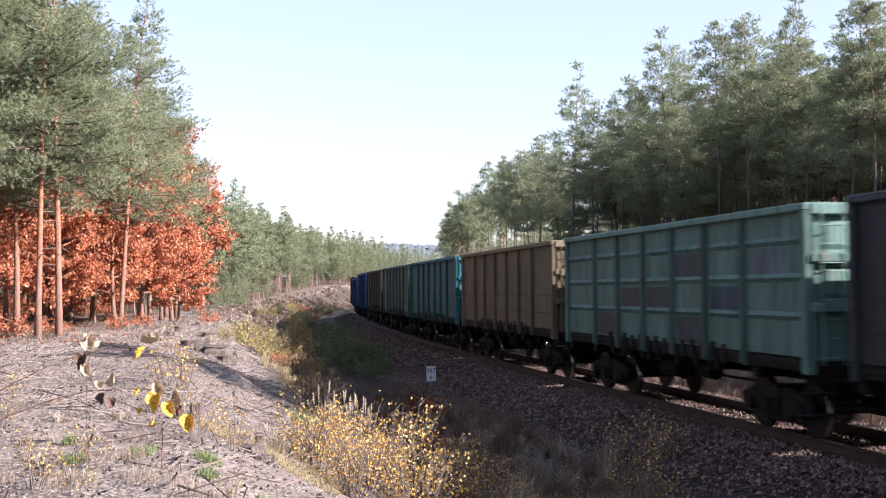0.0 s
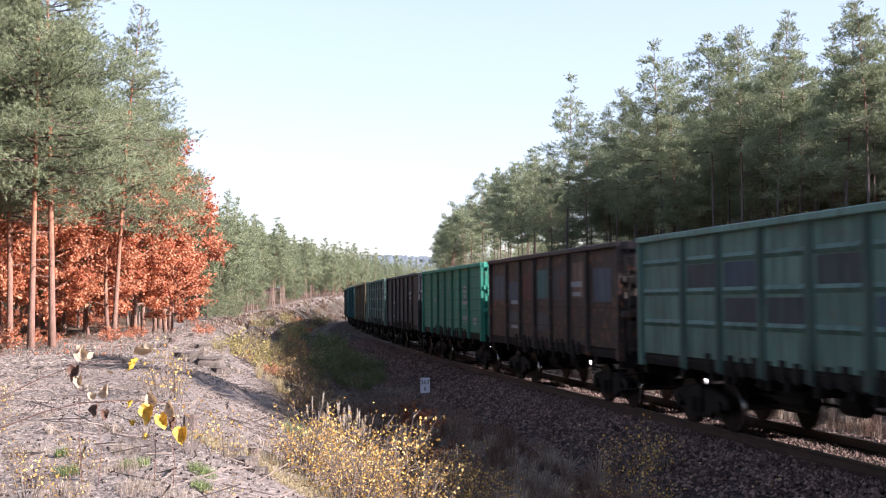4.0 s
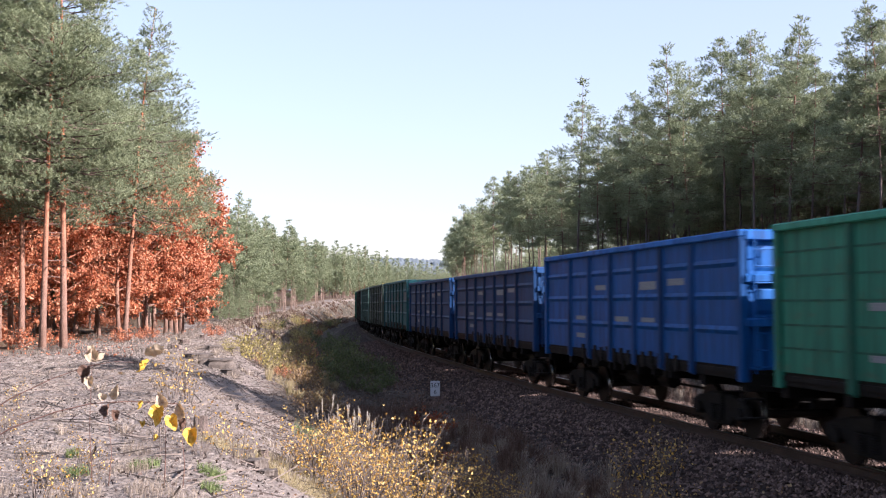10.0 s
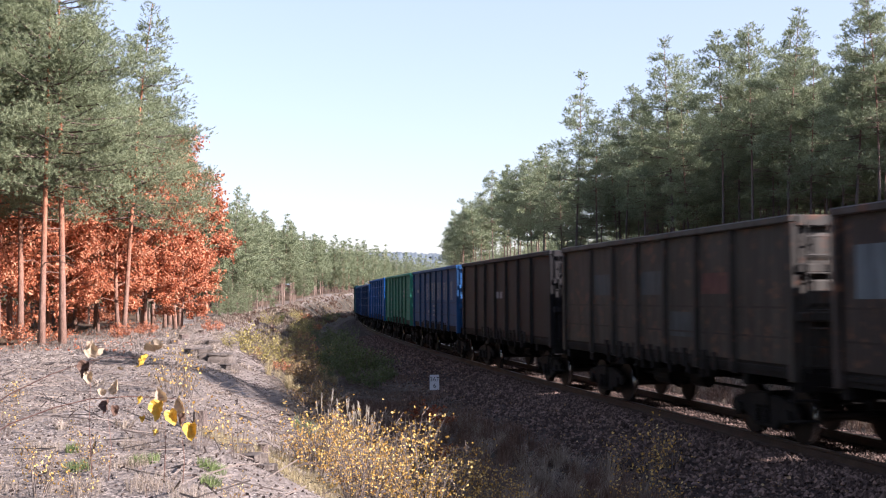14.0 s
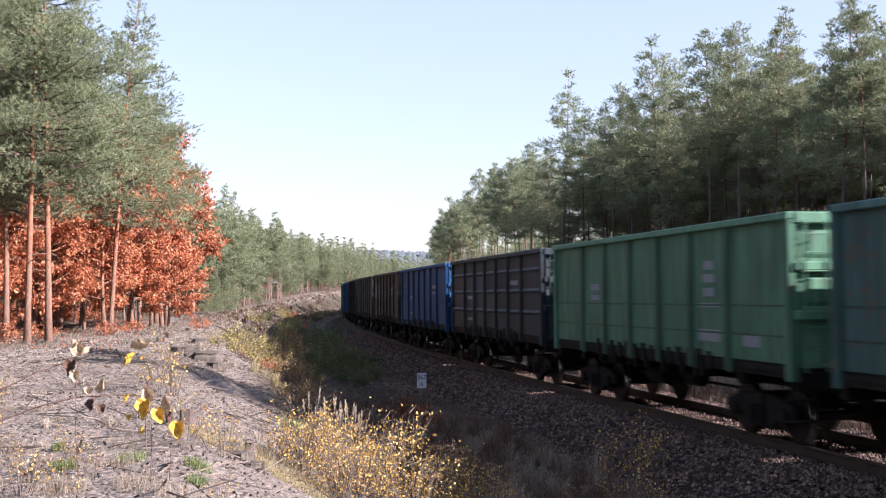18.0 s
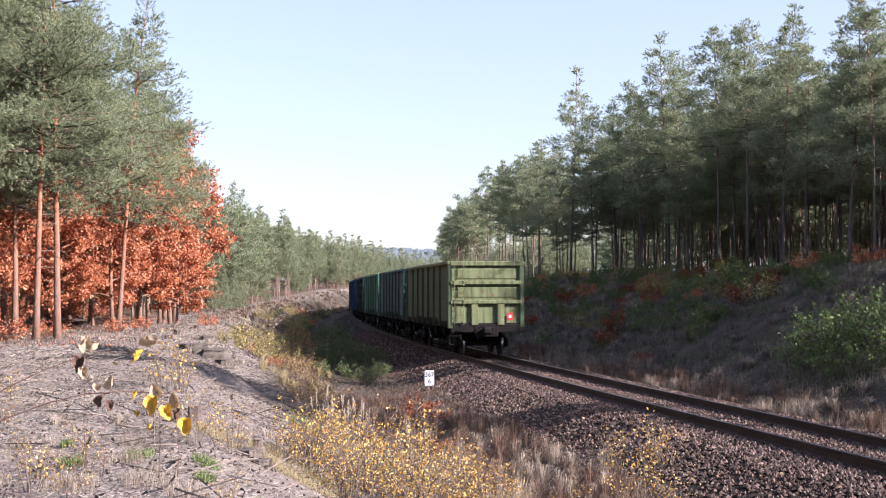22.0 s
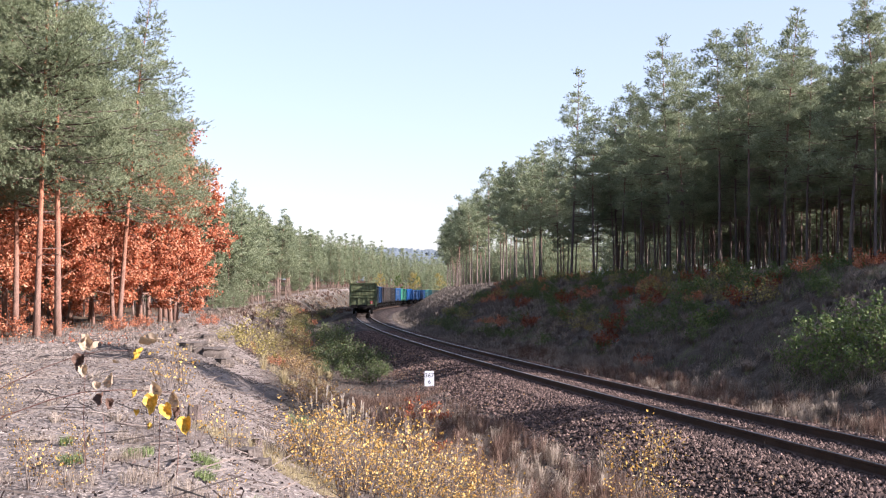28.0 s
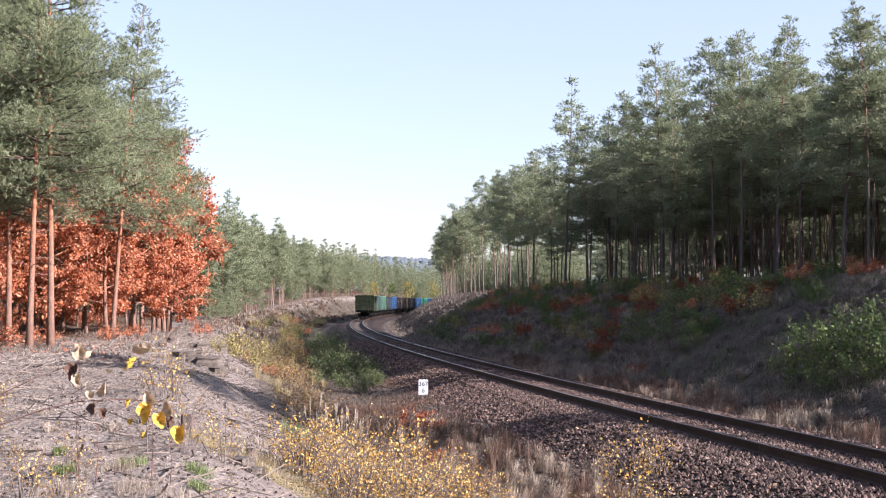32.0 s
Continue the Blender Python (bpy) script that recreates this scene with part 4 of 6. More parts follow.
PINE_LABEL = "tall pine with reddish bark and grey-green needles on a forest edge"
near_pines = [tree_thing("pine_tree", pine_meshes(s, 13.0, lo, wd, wh, 170, 25, 0.085, 0.0135, droop=12, point=pt, ragged=0.25), PINE_LABEL, "tree", "pines of the forest")
              for s, lo, wd, wh, pt in ((1, 4.0, 3.5, 25, 0.66), (2, 4.8, 3.2, 23, 0.7), (3, 4.3, 3.3, 25, 0.95), (4, 5.2, 3.1, 22, 0.68))]
edge_pines = [tree_thing("pine_tree", pine_meshes(s, 13.0, lo, wd, wh, 124, 15, 0.115, 0.024, stubs=26, lean=0.45, bark=M_BARKDARK, point=pt, droop=8, ragged=rg, thick=0.8), "slender pine with dark bark and grey-green needles", "tree", "pines of the forest")
              for s, lo, wd, wh, pt, rg in ((61, 5.2, 2.6, 18, 0.85, 0.4), (62, 6.4, 2.4, 15, 0.75, 0.35), (63, 4.6, 2.7, 19, 0.95, 0.35), (64, 6.4, 2.5, 16, 0.75, 0.4), (65, 4.0, 2.6, 20, 1.0, 0.3))]
spire_pine = tree_thing("pine_tree", pine_meshes(66, 13.0, 4.6, 2.3, 18, 90, 15, 0.115, 0.023, stubs=20, lean=0.3, bark=M_BARKDARK, point=1.05, droop=4, ragged=0.25, thick=0.8), "slender pine with a pointed crown above the wood's edge", "tree", "pines of the forest")
# their bark has the wood's shade in its colour
far_pines = [tree_thing("pine_tree", pine_meshes(s, 13.0, lo, wd, wh, 74, 9, 0.18, 0.05, stubs=10, bark=M_BARKGREYSHADE, point=pt, ragged=0.35, thick=0.75), PINE_LABEL, "tree", "pines of the forest")
             for s, lo, wd, wh, pt in ((11, 5.0, 2.6, 15, 0.62), (12, 6.0, 2.4, 13, 0.6), (13, 4.4, 2.7, 15, 0.75), (14, 6.4, 2.4, 12, 0.65), (15, 4.8, 2.5, 15, 0.8))]
low_pines = [tree_thing("pine_tree", pine_meshes(s, 13.0, lo, wd, wh, 92, 9, 0.17, 0.05, stubs=6, bark=M_BARKPALE, point=pt, ragged=0.25, thick=0.65), PINE_LABEL, "tree", "pines of the forest")
             for s, lo, wd, wh, pt in ((71, 4.4, 2.6, 17, 0.85), (72, 5.4, 2.4, 15, 0.8), (73, 3.2, 2.7, 19, 0.95), (74, 1.2, 2.7, 20, 1.0), (75, 5.8, 2.4, 14, 0.75))]
off_pines = [tree_thing("pine_tree", pine_meshes(s, 13.0, lo, wd, 12, 40, 7, 0.22, 0.085, stubs=0, bark=M_BARKPALE, point=0.82, ragged=0.2, thick=0.62), PINE_LABEL, "tree", "pines of the forest")
             for s, lo, wd in ((31, 3.0, 2.7), (32, 3.8, 2.5), (33, 2.2, 2.7), (34, 4.6, 2.4), (35, 0.9, 2.6))]

rng = random.Random(21)
# pines at the edge of the left-hand wood: x, y, size, lean about y
for i, (x, y, size, lean) in enumerate(((-15.5, 41.8, 1.12, 0), (-13.4, 38.0, 1.10, 1.0), (-13.0, 38.9, 1.18, -0.5), (-13.5, 47.9, 1.08, 5.0), (-15.4, 58.0, 1.0, 1),
                                        (-15.4, 62.5, 0.95, 1), (-17.6, 45.0, 1.15, 0), (-17.0, 50.5, 1.1, 1), (-19.5, 47.0, 1.2, 0), (-16.0, 36.5, 1.2, 0), (-19.0, 39.0, 1.2, 0),
                                        (-17.8, 55.0, 1.08, 0), (-21.5, 43.0, 1.2, 0), (-22.5, 50.0, 1.2, 0), (-20.5, 57.5, 1.15, 0))):
    plant(near_pines[2 if i == 3 else i % 4], x, y, size, rng.uniform(0, 360), 0, lean)
# pines at the edge of the right-hand wood, on the bank's crest
for i, (x, y, size) in enumerate(((16.4, 44.2, 0.81), (15.9, 45.6, 0.86), (15.3, 49.0, 0.74), (14.9, 50.8, 0.91), (14.2, 54.4, 0.94), (13.7, 58.0, 0.96), (12.9, 62.0, 0.76), (12.5, 64.8, 1.06),
                                  (11.8, 70.0, 0.8), (11.2, 73.5, 0.95), (10.3, 80.0, 0.94), (9.4, 86.5, 1.24), (8.8, 91.0, 0.82), (7.9, 97.0, 0.93), (6.5, 109.0, 0.88), (4.8, 126.5, 1.0),
                                  (17.6, 52.0, 0.86), (17.0, 58.5, 0.96), (16.0, 63.5, 0.98), (14.6, 72.0, 1.05), (13.4, 78.5, 0.96), (12.6, 85.0, 1.02))):
    plant(spire_pine if i == 11 else edge_pines[(i * 3 + 1) % 5], x, y, size, rng.uniform(0, 360), rng.uniform(-1.5, 1.5), rng.uniform(-1.5, 1.5))
# the woods behind, tree by tree
taken = []


def wood(s0, s1, d0, d1, gap, protos, lo, hi):
    n = int((s1 - s0) * abs(d1 - d0) / (gap * gap))
    for _ in range(n):
        s, d = rng.uniform(s0, s1), rng.uniform(d0, d1)
        x, y, _h = on_track(s, d)
        if any((x - a) ** 2 + (y - b) ** 2 < (0.62 * gap) ** 2 for a, b in taken):
            continue
        taken.append((x, y))
        plant(rng.choice(protos), x, y, rng.uniform(lo, hi), rng.uniform(0, 360), rng.uniform(-1.5, 1.5), rng.uniform(-1.5, 1.5))


wood(118, 178, 12.6, 15.2, 2.6, far_pines, 0.82, 1.0)
# out of view on the right, added to shade the wood's edge
wood(2, 16, 18.0, 29, 2.5, far_pines, 0.75, 0.95)
wood(14, 75, 15.5, 19.5, 2.35, edge_pines, 0.68, 0.85)
wood(16, 75, 19.0, 30, 2.05, far_pines, 0.76, 0.92)
wood(75, 150, 13.5, 18, 3.6, far_pines, 0.85, 1.12)
wood(22, 95, -17.5, -27, 4.3, low_pines, 0.85, 1.1)
wood(95, 165, -13.5, -24, 3.0, low_pines, 0.80, 1.12)
wood(165, 236, -13.2, -25, 3.5, low_pines, 0.80, 1.08)
wood(55, 165, -12.3, -13.6, 3.4, [low_pines[3]], 0.10, 0.36)
# unseen pines beside and behind the camera, added to block sky light
for x, y, size in ( (-14, 24, 1.1), (-16, 12, 1.2), (-18, 1, 1.15), (-13, -8, 1.2), (-8, -16, 1.15), (0, -20, 1.2), (-20, -14, 1.2), (-22, 18, 1.2), (-19, 30, 1.1), (-4, -26, 1.1), (-24, 6, 1.2)):
    plant(off_pines[3 if x > 10 else int(abs(x)) % 4], x, y, size, rng.uniform(0, 360))
# unseen pines on the right, placed so their shadows fall on ditch and bank
shade_pine = tree_thing("pine_tree", pine_meshes(36, 13.0, 8.2, 2.6, 9, 14, 9, 0.27, 0.07), PINE_LABEL, "tree", "pines of the forest")
for x, y, size in ((15.6, 23.2, 0.52), (16.4, 22.6, 0.56), (16.2, 24.0, 0.54), (17.2, 23.4, 0.6), (18.5, 23.6, 1.05), (20.5, 22.6, 1.1), (19.0, 20.3, 1.05), (21.6, 18.4, 1.1), (17.4, 22.2, 0.95), (18.2, 19.4, 0.9)):
    plant(shade_pine, x, y, size, rng.uniform(0, 360))


def far_wood():
    """The woods too far off to tell tree from tree."""
    stock = []
    for p in off_pines:
        kids = {c.name.split(".")[0]: c.data for c in p.children}
        item = []
        for key in ("trunk", "crown"):
            me = kids[key]
            v = np.empty(len(me.vertices) * 3, np.float32)
            me.vertices.foreach_get("co", v)
            me.calc_loop_triangles()
            t = np.empty(len(me.loop_triangles) * 3, np.int32)
            me.loop_triangles.foreach_get("vertices", t)
            item.append((v.reshape(-1, 3), t.reshape(-1, 3)))
        stock.append(item)
    out = {"trunk": ([], [], 0), "crown": ([], [], 0)}
    g = random.Random(5)
    spots = []
    # bands from negative s are unseen woods, added to block sky light and sun
    for s0, s1, d0, d1, gap in ((235, 340, 12.5, 30, 3.3), (165, 330, 28, 42, 3.6), (235, 300, -13, -28, 3.6), (300, 430, -12, -26, 4.8), (340, 520, -3, -13, 5.5), (16, 84, 29, 75, 2.9), (78, 150, 42, 66, 4.2), (-75, -4, -17.5, -34, 4.6), (-60, 30, -34, -50, 6.0), (-95, -60, -17, -5.5, 5.0), (-110, -44, 12, 36, 5.0), (30, 165, -27, -45, 6.0), (-16, 18, 27, 62, 3.3), (4, 150, 72, 120, 4.2), (62, 150, 34, 42, 2.8)):
        for _ in range(int((s1 - s0) * abs(d1 - d0) / gap ** 2)):
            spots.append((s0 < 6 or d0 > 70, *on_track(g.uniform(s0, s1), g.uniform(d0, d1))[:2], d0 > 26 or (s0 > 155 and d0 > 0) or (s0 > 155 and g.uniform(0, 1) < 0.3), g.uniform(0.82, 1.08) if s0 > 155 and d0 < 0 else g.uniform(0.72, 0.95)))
    for unseen_or_deep, x, y, dense, size in spots:
        z, a = gz(x, y), g.uniform(0, 6.28)
        turn = np.array([(math.cos(a), -math.sin(a), 0), (math.sin(a), math.cos(a), 0), (0, 0, 1)], np.float32) * size
        item = stock[g.choice((2, 4))] if dense else g.choice(stock)
        for key, (v, t) in zip(("trunk", "crown"), item):
            vs, fs, n = out[key]
            if unseen_or_deep and key == "crown":      # coarser crowns out of view and deep inside the woods
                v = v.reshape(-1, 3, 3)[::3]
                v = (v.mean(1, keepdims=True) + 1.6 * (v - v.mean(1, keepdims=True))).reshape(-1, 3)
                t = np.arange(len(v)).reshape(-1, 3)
            vs.append(v @ turn.T + np.array([x, y, z - 0.05], np.float32))
            fs.append(t + n)
            out[key] = (vs, fs, n + len(v))
    thing = tagged(new("far_woods"), "far pine woods along the railway cutting", "woods", kind="stuff")
    for key, mt in (("trunk", M_BARKGREYSHADE), ("crown", M_NEEDLE)):
        vs, fs, _ = out[key]
        part(key, mesh_np("far_" + key, np.concatenate(vs), np.concatenate(fs), mt), thing)["kind"] = "stuff"
    # the wooded ridge on the horizon, with distance haze painted into its colour
    r = np.random.default_rng(9)
    n = 5200
    y = r.uniform(850, 2100, n)
    x = y * r.uniform(-0.30, 0.24, n)
    c = np.stack([x, y, ground_z(x, y)], 1)
    m = 7
    a = np.arange(m) * 2 * math.pi / m + r.uniform(0, 6, (n, 1))
    wide, high = r.uniform(4.0, 7.0, (n, 1)), r.uniform(7, 10, (n, 1))
    rim = np.stack([np.cos(a) * wide, np.sin(a) * wide, 3 + r.normal(0, 0.6, (n, m))], 2)
    tip = np.stack([np.zeros((n, 1)), np.zeros((n, 1)), high], 2)
    v = (c[:, None] + np.concatenate([rim, tip], 1)).reshape(-1, 3)
    k = np.arange(m)
    f = (np.stack([k, (k + 1) % m, np.full(m, m)], 1)[None] + (m + 1) * np.arange(n)[:, None, None]).reshape(-1, 3)
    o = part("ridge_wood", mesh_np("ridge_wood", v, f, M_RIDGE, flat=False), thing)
    o["kind"] = "stuff"


far_wood()

# red oaks under the left-hand pines
oaks = [tree_thing("red_oak", broadleaf_meshes(s, h, lo, wd, 30, 11000, 0.155, M_OAKLEAF, M_BARK), "young red oak with rust-orange autumn leaves", "tree", "red oaks at the wood's edge")
        for s, h, lo, wd in ((5, 7.5, 1.5, 2.4), (6, 9.0, 1.7, 2.6), (7, 6.0, 1.0, 2.2))]
for i, (x, y, size) in enumerate(((-15.2, 46.0, 0.80), (-14.6, 51.0, 0.85), (-14.3, 55.5, 1.1), (-14.3, 60.0, 1.16), (-15.4, 66.0, 1.22), (-13.3, 57.5, 0.8), (-17.2, 43.5, 0.95), (-18.2, 48.0, 1.0), (-16.2, 53.5, 1.0), (-16.0, 61.5, 1.15), (-17.0, 70.0, 1.2), (-17.5, 57.0, 1.15), (-18.0, 52.5, 1.1), (-19.8, 44.5, 1.0), (-16.6, 40.2, 0.7))):
    plant(oaks[i % 3], x, y, size, rng.uniform(0, 360))
birches = [tree_thing("birch", broadleaf_meshes(s, 8.5, 1.5, 2.0, 18, 2600, 0.22, mt, M_TWIG), lb, "tree", "trees at the far bend")
           for s, mt, lb in ((8, M_YELGREEN, "birch with yellow autumn leaves"), (9, M_GREENLEAF, "broadleaf tree with green-yellow leaves"))]
for i, (s, d, size) in enumerate(((300, -8, 1.0), (318, -6, 1.2), (332, -8, 1.1), (345, -3, 1.2), (352, 3, 1.15), (280, -9.5, 0.9), (365, 0, 1.3), (310, 9.5, 0.8))):
    x, y, _h = on_track(s, d)
    plant(birches[(i + 1) % 2], x, y, size, rng.uniform(0, 360))
retire([shade_pine, spire_pine] + near_pines + edge_pines + far_pines + low_pines + off_pines + oaks + birches)

# ---- shrubs, stalks and grass ----
def bush_meshes(seed, tall, wide, stems, leaves, leaf, leaf_mat, upright=0.5, low=0.25, bark=None):
    g = np.random.default_rng(seed)
    wood, cs = Build(), []
    for i in range(stems):
        a, out = g.uniform(0, 6.28), g.uniform(0.1, 1) ** 0.7 * wide
        h = tall * g.uniform(0.55, 1.0) * (1 - 0.45 * (out / wide) ** 2)
        foot = np.array([math.cos(a), math.sin(a), 0]) * out * (1 - upright) * 0.5
        p0 = foot + np.array([0, 0, -0.08])
        p1 = np.array([math.cos(a) * out * 0.7, math.sin(a) * out * 0.7, h * 0.55]) + g.normal(0, 0.05 * wide, 3)
        p2 = np.array([math.cos(a) * out, math.sin(a) * out, h]) + g.normal(0, 0.06 * wide, 3)
        r = 0.004 + 0.004 * tall
        wood.tube([p0, p1, p2], [r, r * 0.7, r * 0.25], 4, caps=False)
        for j in range(5):
            u = g.uniform(low, 1)
            q = p0 + (p1 - p0) * (u / 0.55) if u < 0.55 else p1 + (p2 - p1) * ((u - 0.55) / 0.45)
            w = unit(np.array([math.cos(a), math.sin(a), 0.6]) + g.normal(0, 0.8, 3))
            tl = g.uniform(0.12, 0.32) * tall
            wood.tube([q, q + w * tl], [r * 0.45, r * 0.2], 3, caps=False)
            k = max(2, int(leaves / (stems * 5)))
            cs.append(q + w * tl * g.uniform(0.1, 1.1, k)[:, None] + g.normal(0, 0.035 * tall + 0.02, (k, 3)))
    c = np.concatenate(cs)
    c[:, 2] = np.maximum(c[:, 2], 0.03)
    v, f = leaf_blades(g, c, leaf)
    return wood.mesh("stems", bark or M_TWIG), mesh_np("foliage", v, f, leaf_mat)


def bush(name, meshes, label, x, y, group="shrubs of the cutting", turn=0.0, size=1.0):
    b = tagged(new(name), label, "shrub", group)
    for nm, me in (("branchwork", meshes[0]), ("foliage", meshes[1])):
        part(nm, me, b)["kind"] = "stuff"
    b.matrix_basis = pose(x, y, gz(x, y), 0, 0, turn) @ Matrix.Scale(size, 4)
    return b


YEL = [bush_meshes(40 + i, 1.2, 0.75, 34, 720, 0.046, M_YELLOW, low=0.2) for i in range(3)]
for i, (x, y, size) in enumerate(((-1.75, 15.2, 0.9), (-1.1, 16.0, 1.0), (-0.45, 15.6, 1.0), (-1.5, 17.4, 1.0), (-0.7, 17.8, 1.1), (0.05, 16.6, 0.95), (-2.0, 17.0, 0.75), (-0.1, 18.6, 0.8), (-1.2, 14.4, 0.8), (-0.3, 14.6, 0.85), (0.7, 16.4, 0.8), (0.9, 15.4, 0.7), (0.4, 17.8, 0.8))):
    bush("yellow_shrub", YEL[i % 3], "bushy shrub with small yellow autumn leaves on thin stems", x, y, turn=70 * i, size=size)
SPARSE = bush_meshes(51, 1.1, 0.55, 9, 170, 0.055, M_YELLOW, low=0.2)
for i, (x, y, size) in enumerate(((3.6, 21.0, 1.1), (3.9, 20.6, 0.9), (3.2, 21.4, 0.8), (3.1, 19.0, 1.0), (2.6, 18.2, 0.8), (3.5, 18.0, 0.7), (1.9, 17.6, 0.6))):
    bush("sparse_shrub", SPARSE, "thin leggy shrub with few yellow leaves beside the ballast", x, y, turn=95 * i, size=size)
FARYEL = bush_meshes(55, 1.5, 0.85, 20, 620, 0.075, M_YELGREEN)
M_DARKLEAF = material("dark_green_leaves", [(0.04, 0.065, 0.024), (0.10, 0.14, 0.045), (0.22, 0.25, 0.09)], 1.0, 0.55, 0, island=0.8, translucent=0.25)
GREENISH = bush_meshes(56, 1.1, 0.9, 18, 1100, 0.085, M_GREENLEAF)
DITCHGREEN = bush_meshes(60, 1.15, 0.9, 20, 1000, 0.08, M_DARKLEAF)
REDDISH = bush_meshes(57, 0.8, 0.6, 14, 520, 0.085, M_REDLEAF)
BIGGREEN = bush_meshes(58, 2.2, 1.7, 17, 900, 0.15, M_GREENLEAF, upright=0.3, low=0.2)
for x, y, size in ((-7.6, 45.5, 1.25), (-7.0, 46.8, 1.0), (-8.2, 47.5, 1.0), (-8.6, 51.0, 0.9), (-7.9, 53.5, 0.9), (-6.9, 58.0, 1.1), (-6.4, 60.5, 0.9), (-9.6, 74.0, 1.0), (-11.0, 84.0, 1.1), (-13.3, 103.0, 1.2), (-6.2, 47.5, 0.75), (-7.9, 41.5, 0.5), (-9.2, 52.0, 0.6), (-8.8, 61.0, 0.7), (-10.2, 70.0, 0.8), (-12.8, 95.0, 1.0), (-13.6, 104.0, 1.1)):
    bush("yellow_shrub", FARYEL, "yellow-leaved shrub on the ditch bank", x, y, turn=37 * x, size=size)
for x, y, size in ((-4.9, 58.0, 1.3), (-4.2, 55.0, 1.2), (-3.5, 53.0, 1.1), (-5.8, 64.0, 1.4), (-6.6, 70.0, 1.4), (-7.3, 76.0, 1.4), (-8.6, 84.0, 1.3), (-4.6, 51.0, 0.95), (-3.9, 46.5, 0.7), (-5.4, 54.0, 1.0), (-5.1, 48.5, 0.6), (-2.9, 49.2, 0.75), (-5.8, 57.5, 1.1), (-3.9, 54.5, 0.8), (-6.2, 61.0, 0.9), (-3.0, 44.2, 0.7), (-4.6, 57.0, 0.8), (-2.6, 47.5, 0.6), (0.6, 92.0, 1.1), (0.2, 98.0, 1.2), (1.2, 86.0, 0.8), (-1.2, 106.0, 1.0), (3.0, 76.0, 0.8)):
    bush("green_shrub", DITCHGREEN, "low dark green shrub in the ditch beside the track", x, y, turn=53 * x, size=size)
for x, y, size in ((11.4, 34.2, 0.72), (12.2, 33.6, 0.85), (10.9, 35.0, 0.55), (12.9, 33.0, 0.8), (12.0, 35.6, 0.7), (11.9, 31.8, 0.55), (12.7, 31.2, 0.7), (11.1, 32.8, 0.45), (9.5, 48.6, 0.45), (9.9, 45.2, 0.42), (8.9, 50.8, 0.4), (10.6, 46.4, 0.45), (12.4, 47.0, 0.5), (13.6, 41.0, 0.4), (9.2, 52.5, 0.62), (11.0, 52.8, 0.68), (10.2, 50.0, 0.5), (8.0, 56.0, 0.6), (12.3, 50.3, 0.5)):
    bush("green_shrub", BIGGREEN, "green-leaved shrub on the shaded bank", x, y, turn=41 * x, size=size)
for x, y, size in ((8.0, 55.5, 1.2), (7.4, 53.5, 1.1), (9.9, 56.0, 1.0), (13.4, 54.8, 1.25), (10.6, 57.2, 1.1), (7.3, 70.0, 1.3), (5.2, 70.5, 1.1), (6.9, 66.0, 0.8), (9.2, 60.0, 0.9), (-0.3, 23.6, 0.75), (12.0, 57.5, 0.9), (8.5, 57.4, 0.9), (11.8, 46.6, 1.1), (-0.6, 31.6, 0.9), (-0.2, 30.4, 0.7), (15.6, 47.5, 1.0), (5.4, 80.5, 1.2)):
    bush("red_shrub", REDDISH, "small shrub with red autumn leaves", x, y, turn=61 * x, size=size)
ORANGE = bush_meshes(59, 0.9, 0.7, 14, 620, 0.09, M_OAKLEAF)
for x, y, size in ((-14.2, 41.5, 0.9), (-12.6, 44.6, 0.8), (-13.1, 50.0, 0.8), (-15.0, 39.8, 0.9), (-11.6, 57.0, 0.8), (8.4, 68.5, 1.1), (10.6, 60.5, 1.0), (-9.0, 74.0, 0.8), (-11.5, 92.0, 1.2), (3.8, 98.0, 1.2), (17.0, 46.6, 1.1), (15.8, 43.6, 0.8), (-6.3, 43.2, 0.55), (-8.1, 47.8, 0.6)):
    bush("orange_shrub", ORANGE, "low oak sapling with orange-brown leaves", x, y, turn=61 * x, size=size)

M_RUSTLEAF = material("rust_brown_leaves", [(0.12, 0.065, 0.03), (0.27, 0.165, 0.065), (0.45, 0.31, 0.12)], 1.0, 0.6, 0, island=0.9, translucent=0.25)
RUST = bush_meshes(63, 0.9, 0.75, 18, 420, 0.07, M_RUSTLEAF)
for x, y, size in ((-3.9, 32.4, 0.9), (-3.4, 33.4, 0.8), (-3.6, 31.4, 0.7), (-5.6, 42.6, 1.1), (-6.1, 44.0, 0.9), (-5.2, 40.8, 0.8), (-8.4, 66.0, 1.2), (-9.4, 78.0, 1.2), (-6.2, 45.4, 1.0), (-5.7, 48.6, 1.0), (-6.9, 50.0, 0.9), (-6.0, 43.6, 0.8), (-4.4, 37.6, 0.75), (-4.0, 36.8, 0.6), (-7.6, 55.5, 1.0), (-6.6, 52.5, 0.9)):
    bush("rust_shrub", RUST, "low shrub with rust-brown withered leaves in the ditch", x, y, turn=47 * x, size=size)
under = random.Random(8)
for i in range(26):
    x, y, _h = on_track(under.uniform(62, 185), under.uniform(-9.6, -5.4))
    mesh, name, label = under.choice(((FARYEL, "yellow_shrub", "yellow-leaved shrub on the ditch bank"), (FARYEL, "yellow_shrub", "yellow-leaved shrub on the ditch bank"), (ORANGE, "orange_shrub", "low oak sapling with orange-brown leaves"), (RUST, "rust_shrub", "low shrub with rust-brown withered leaves in the ditch"), (DITCHGREEN, "green_shrub", "low dark green shrub in the ditch beside the track")))
    bush(name, mesh, label, x, y, turn=under.uniform(0, 360), size=under.uniform(0.7, 1.5))
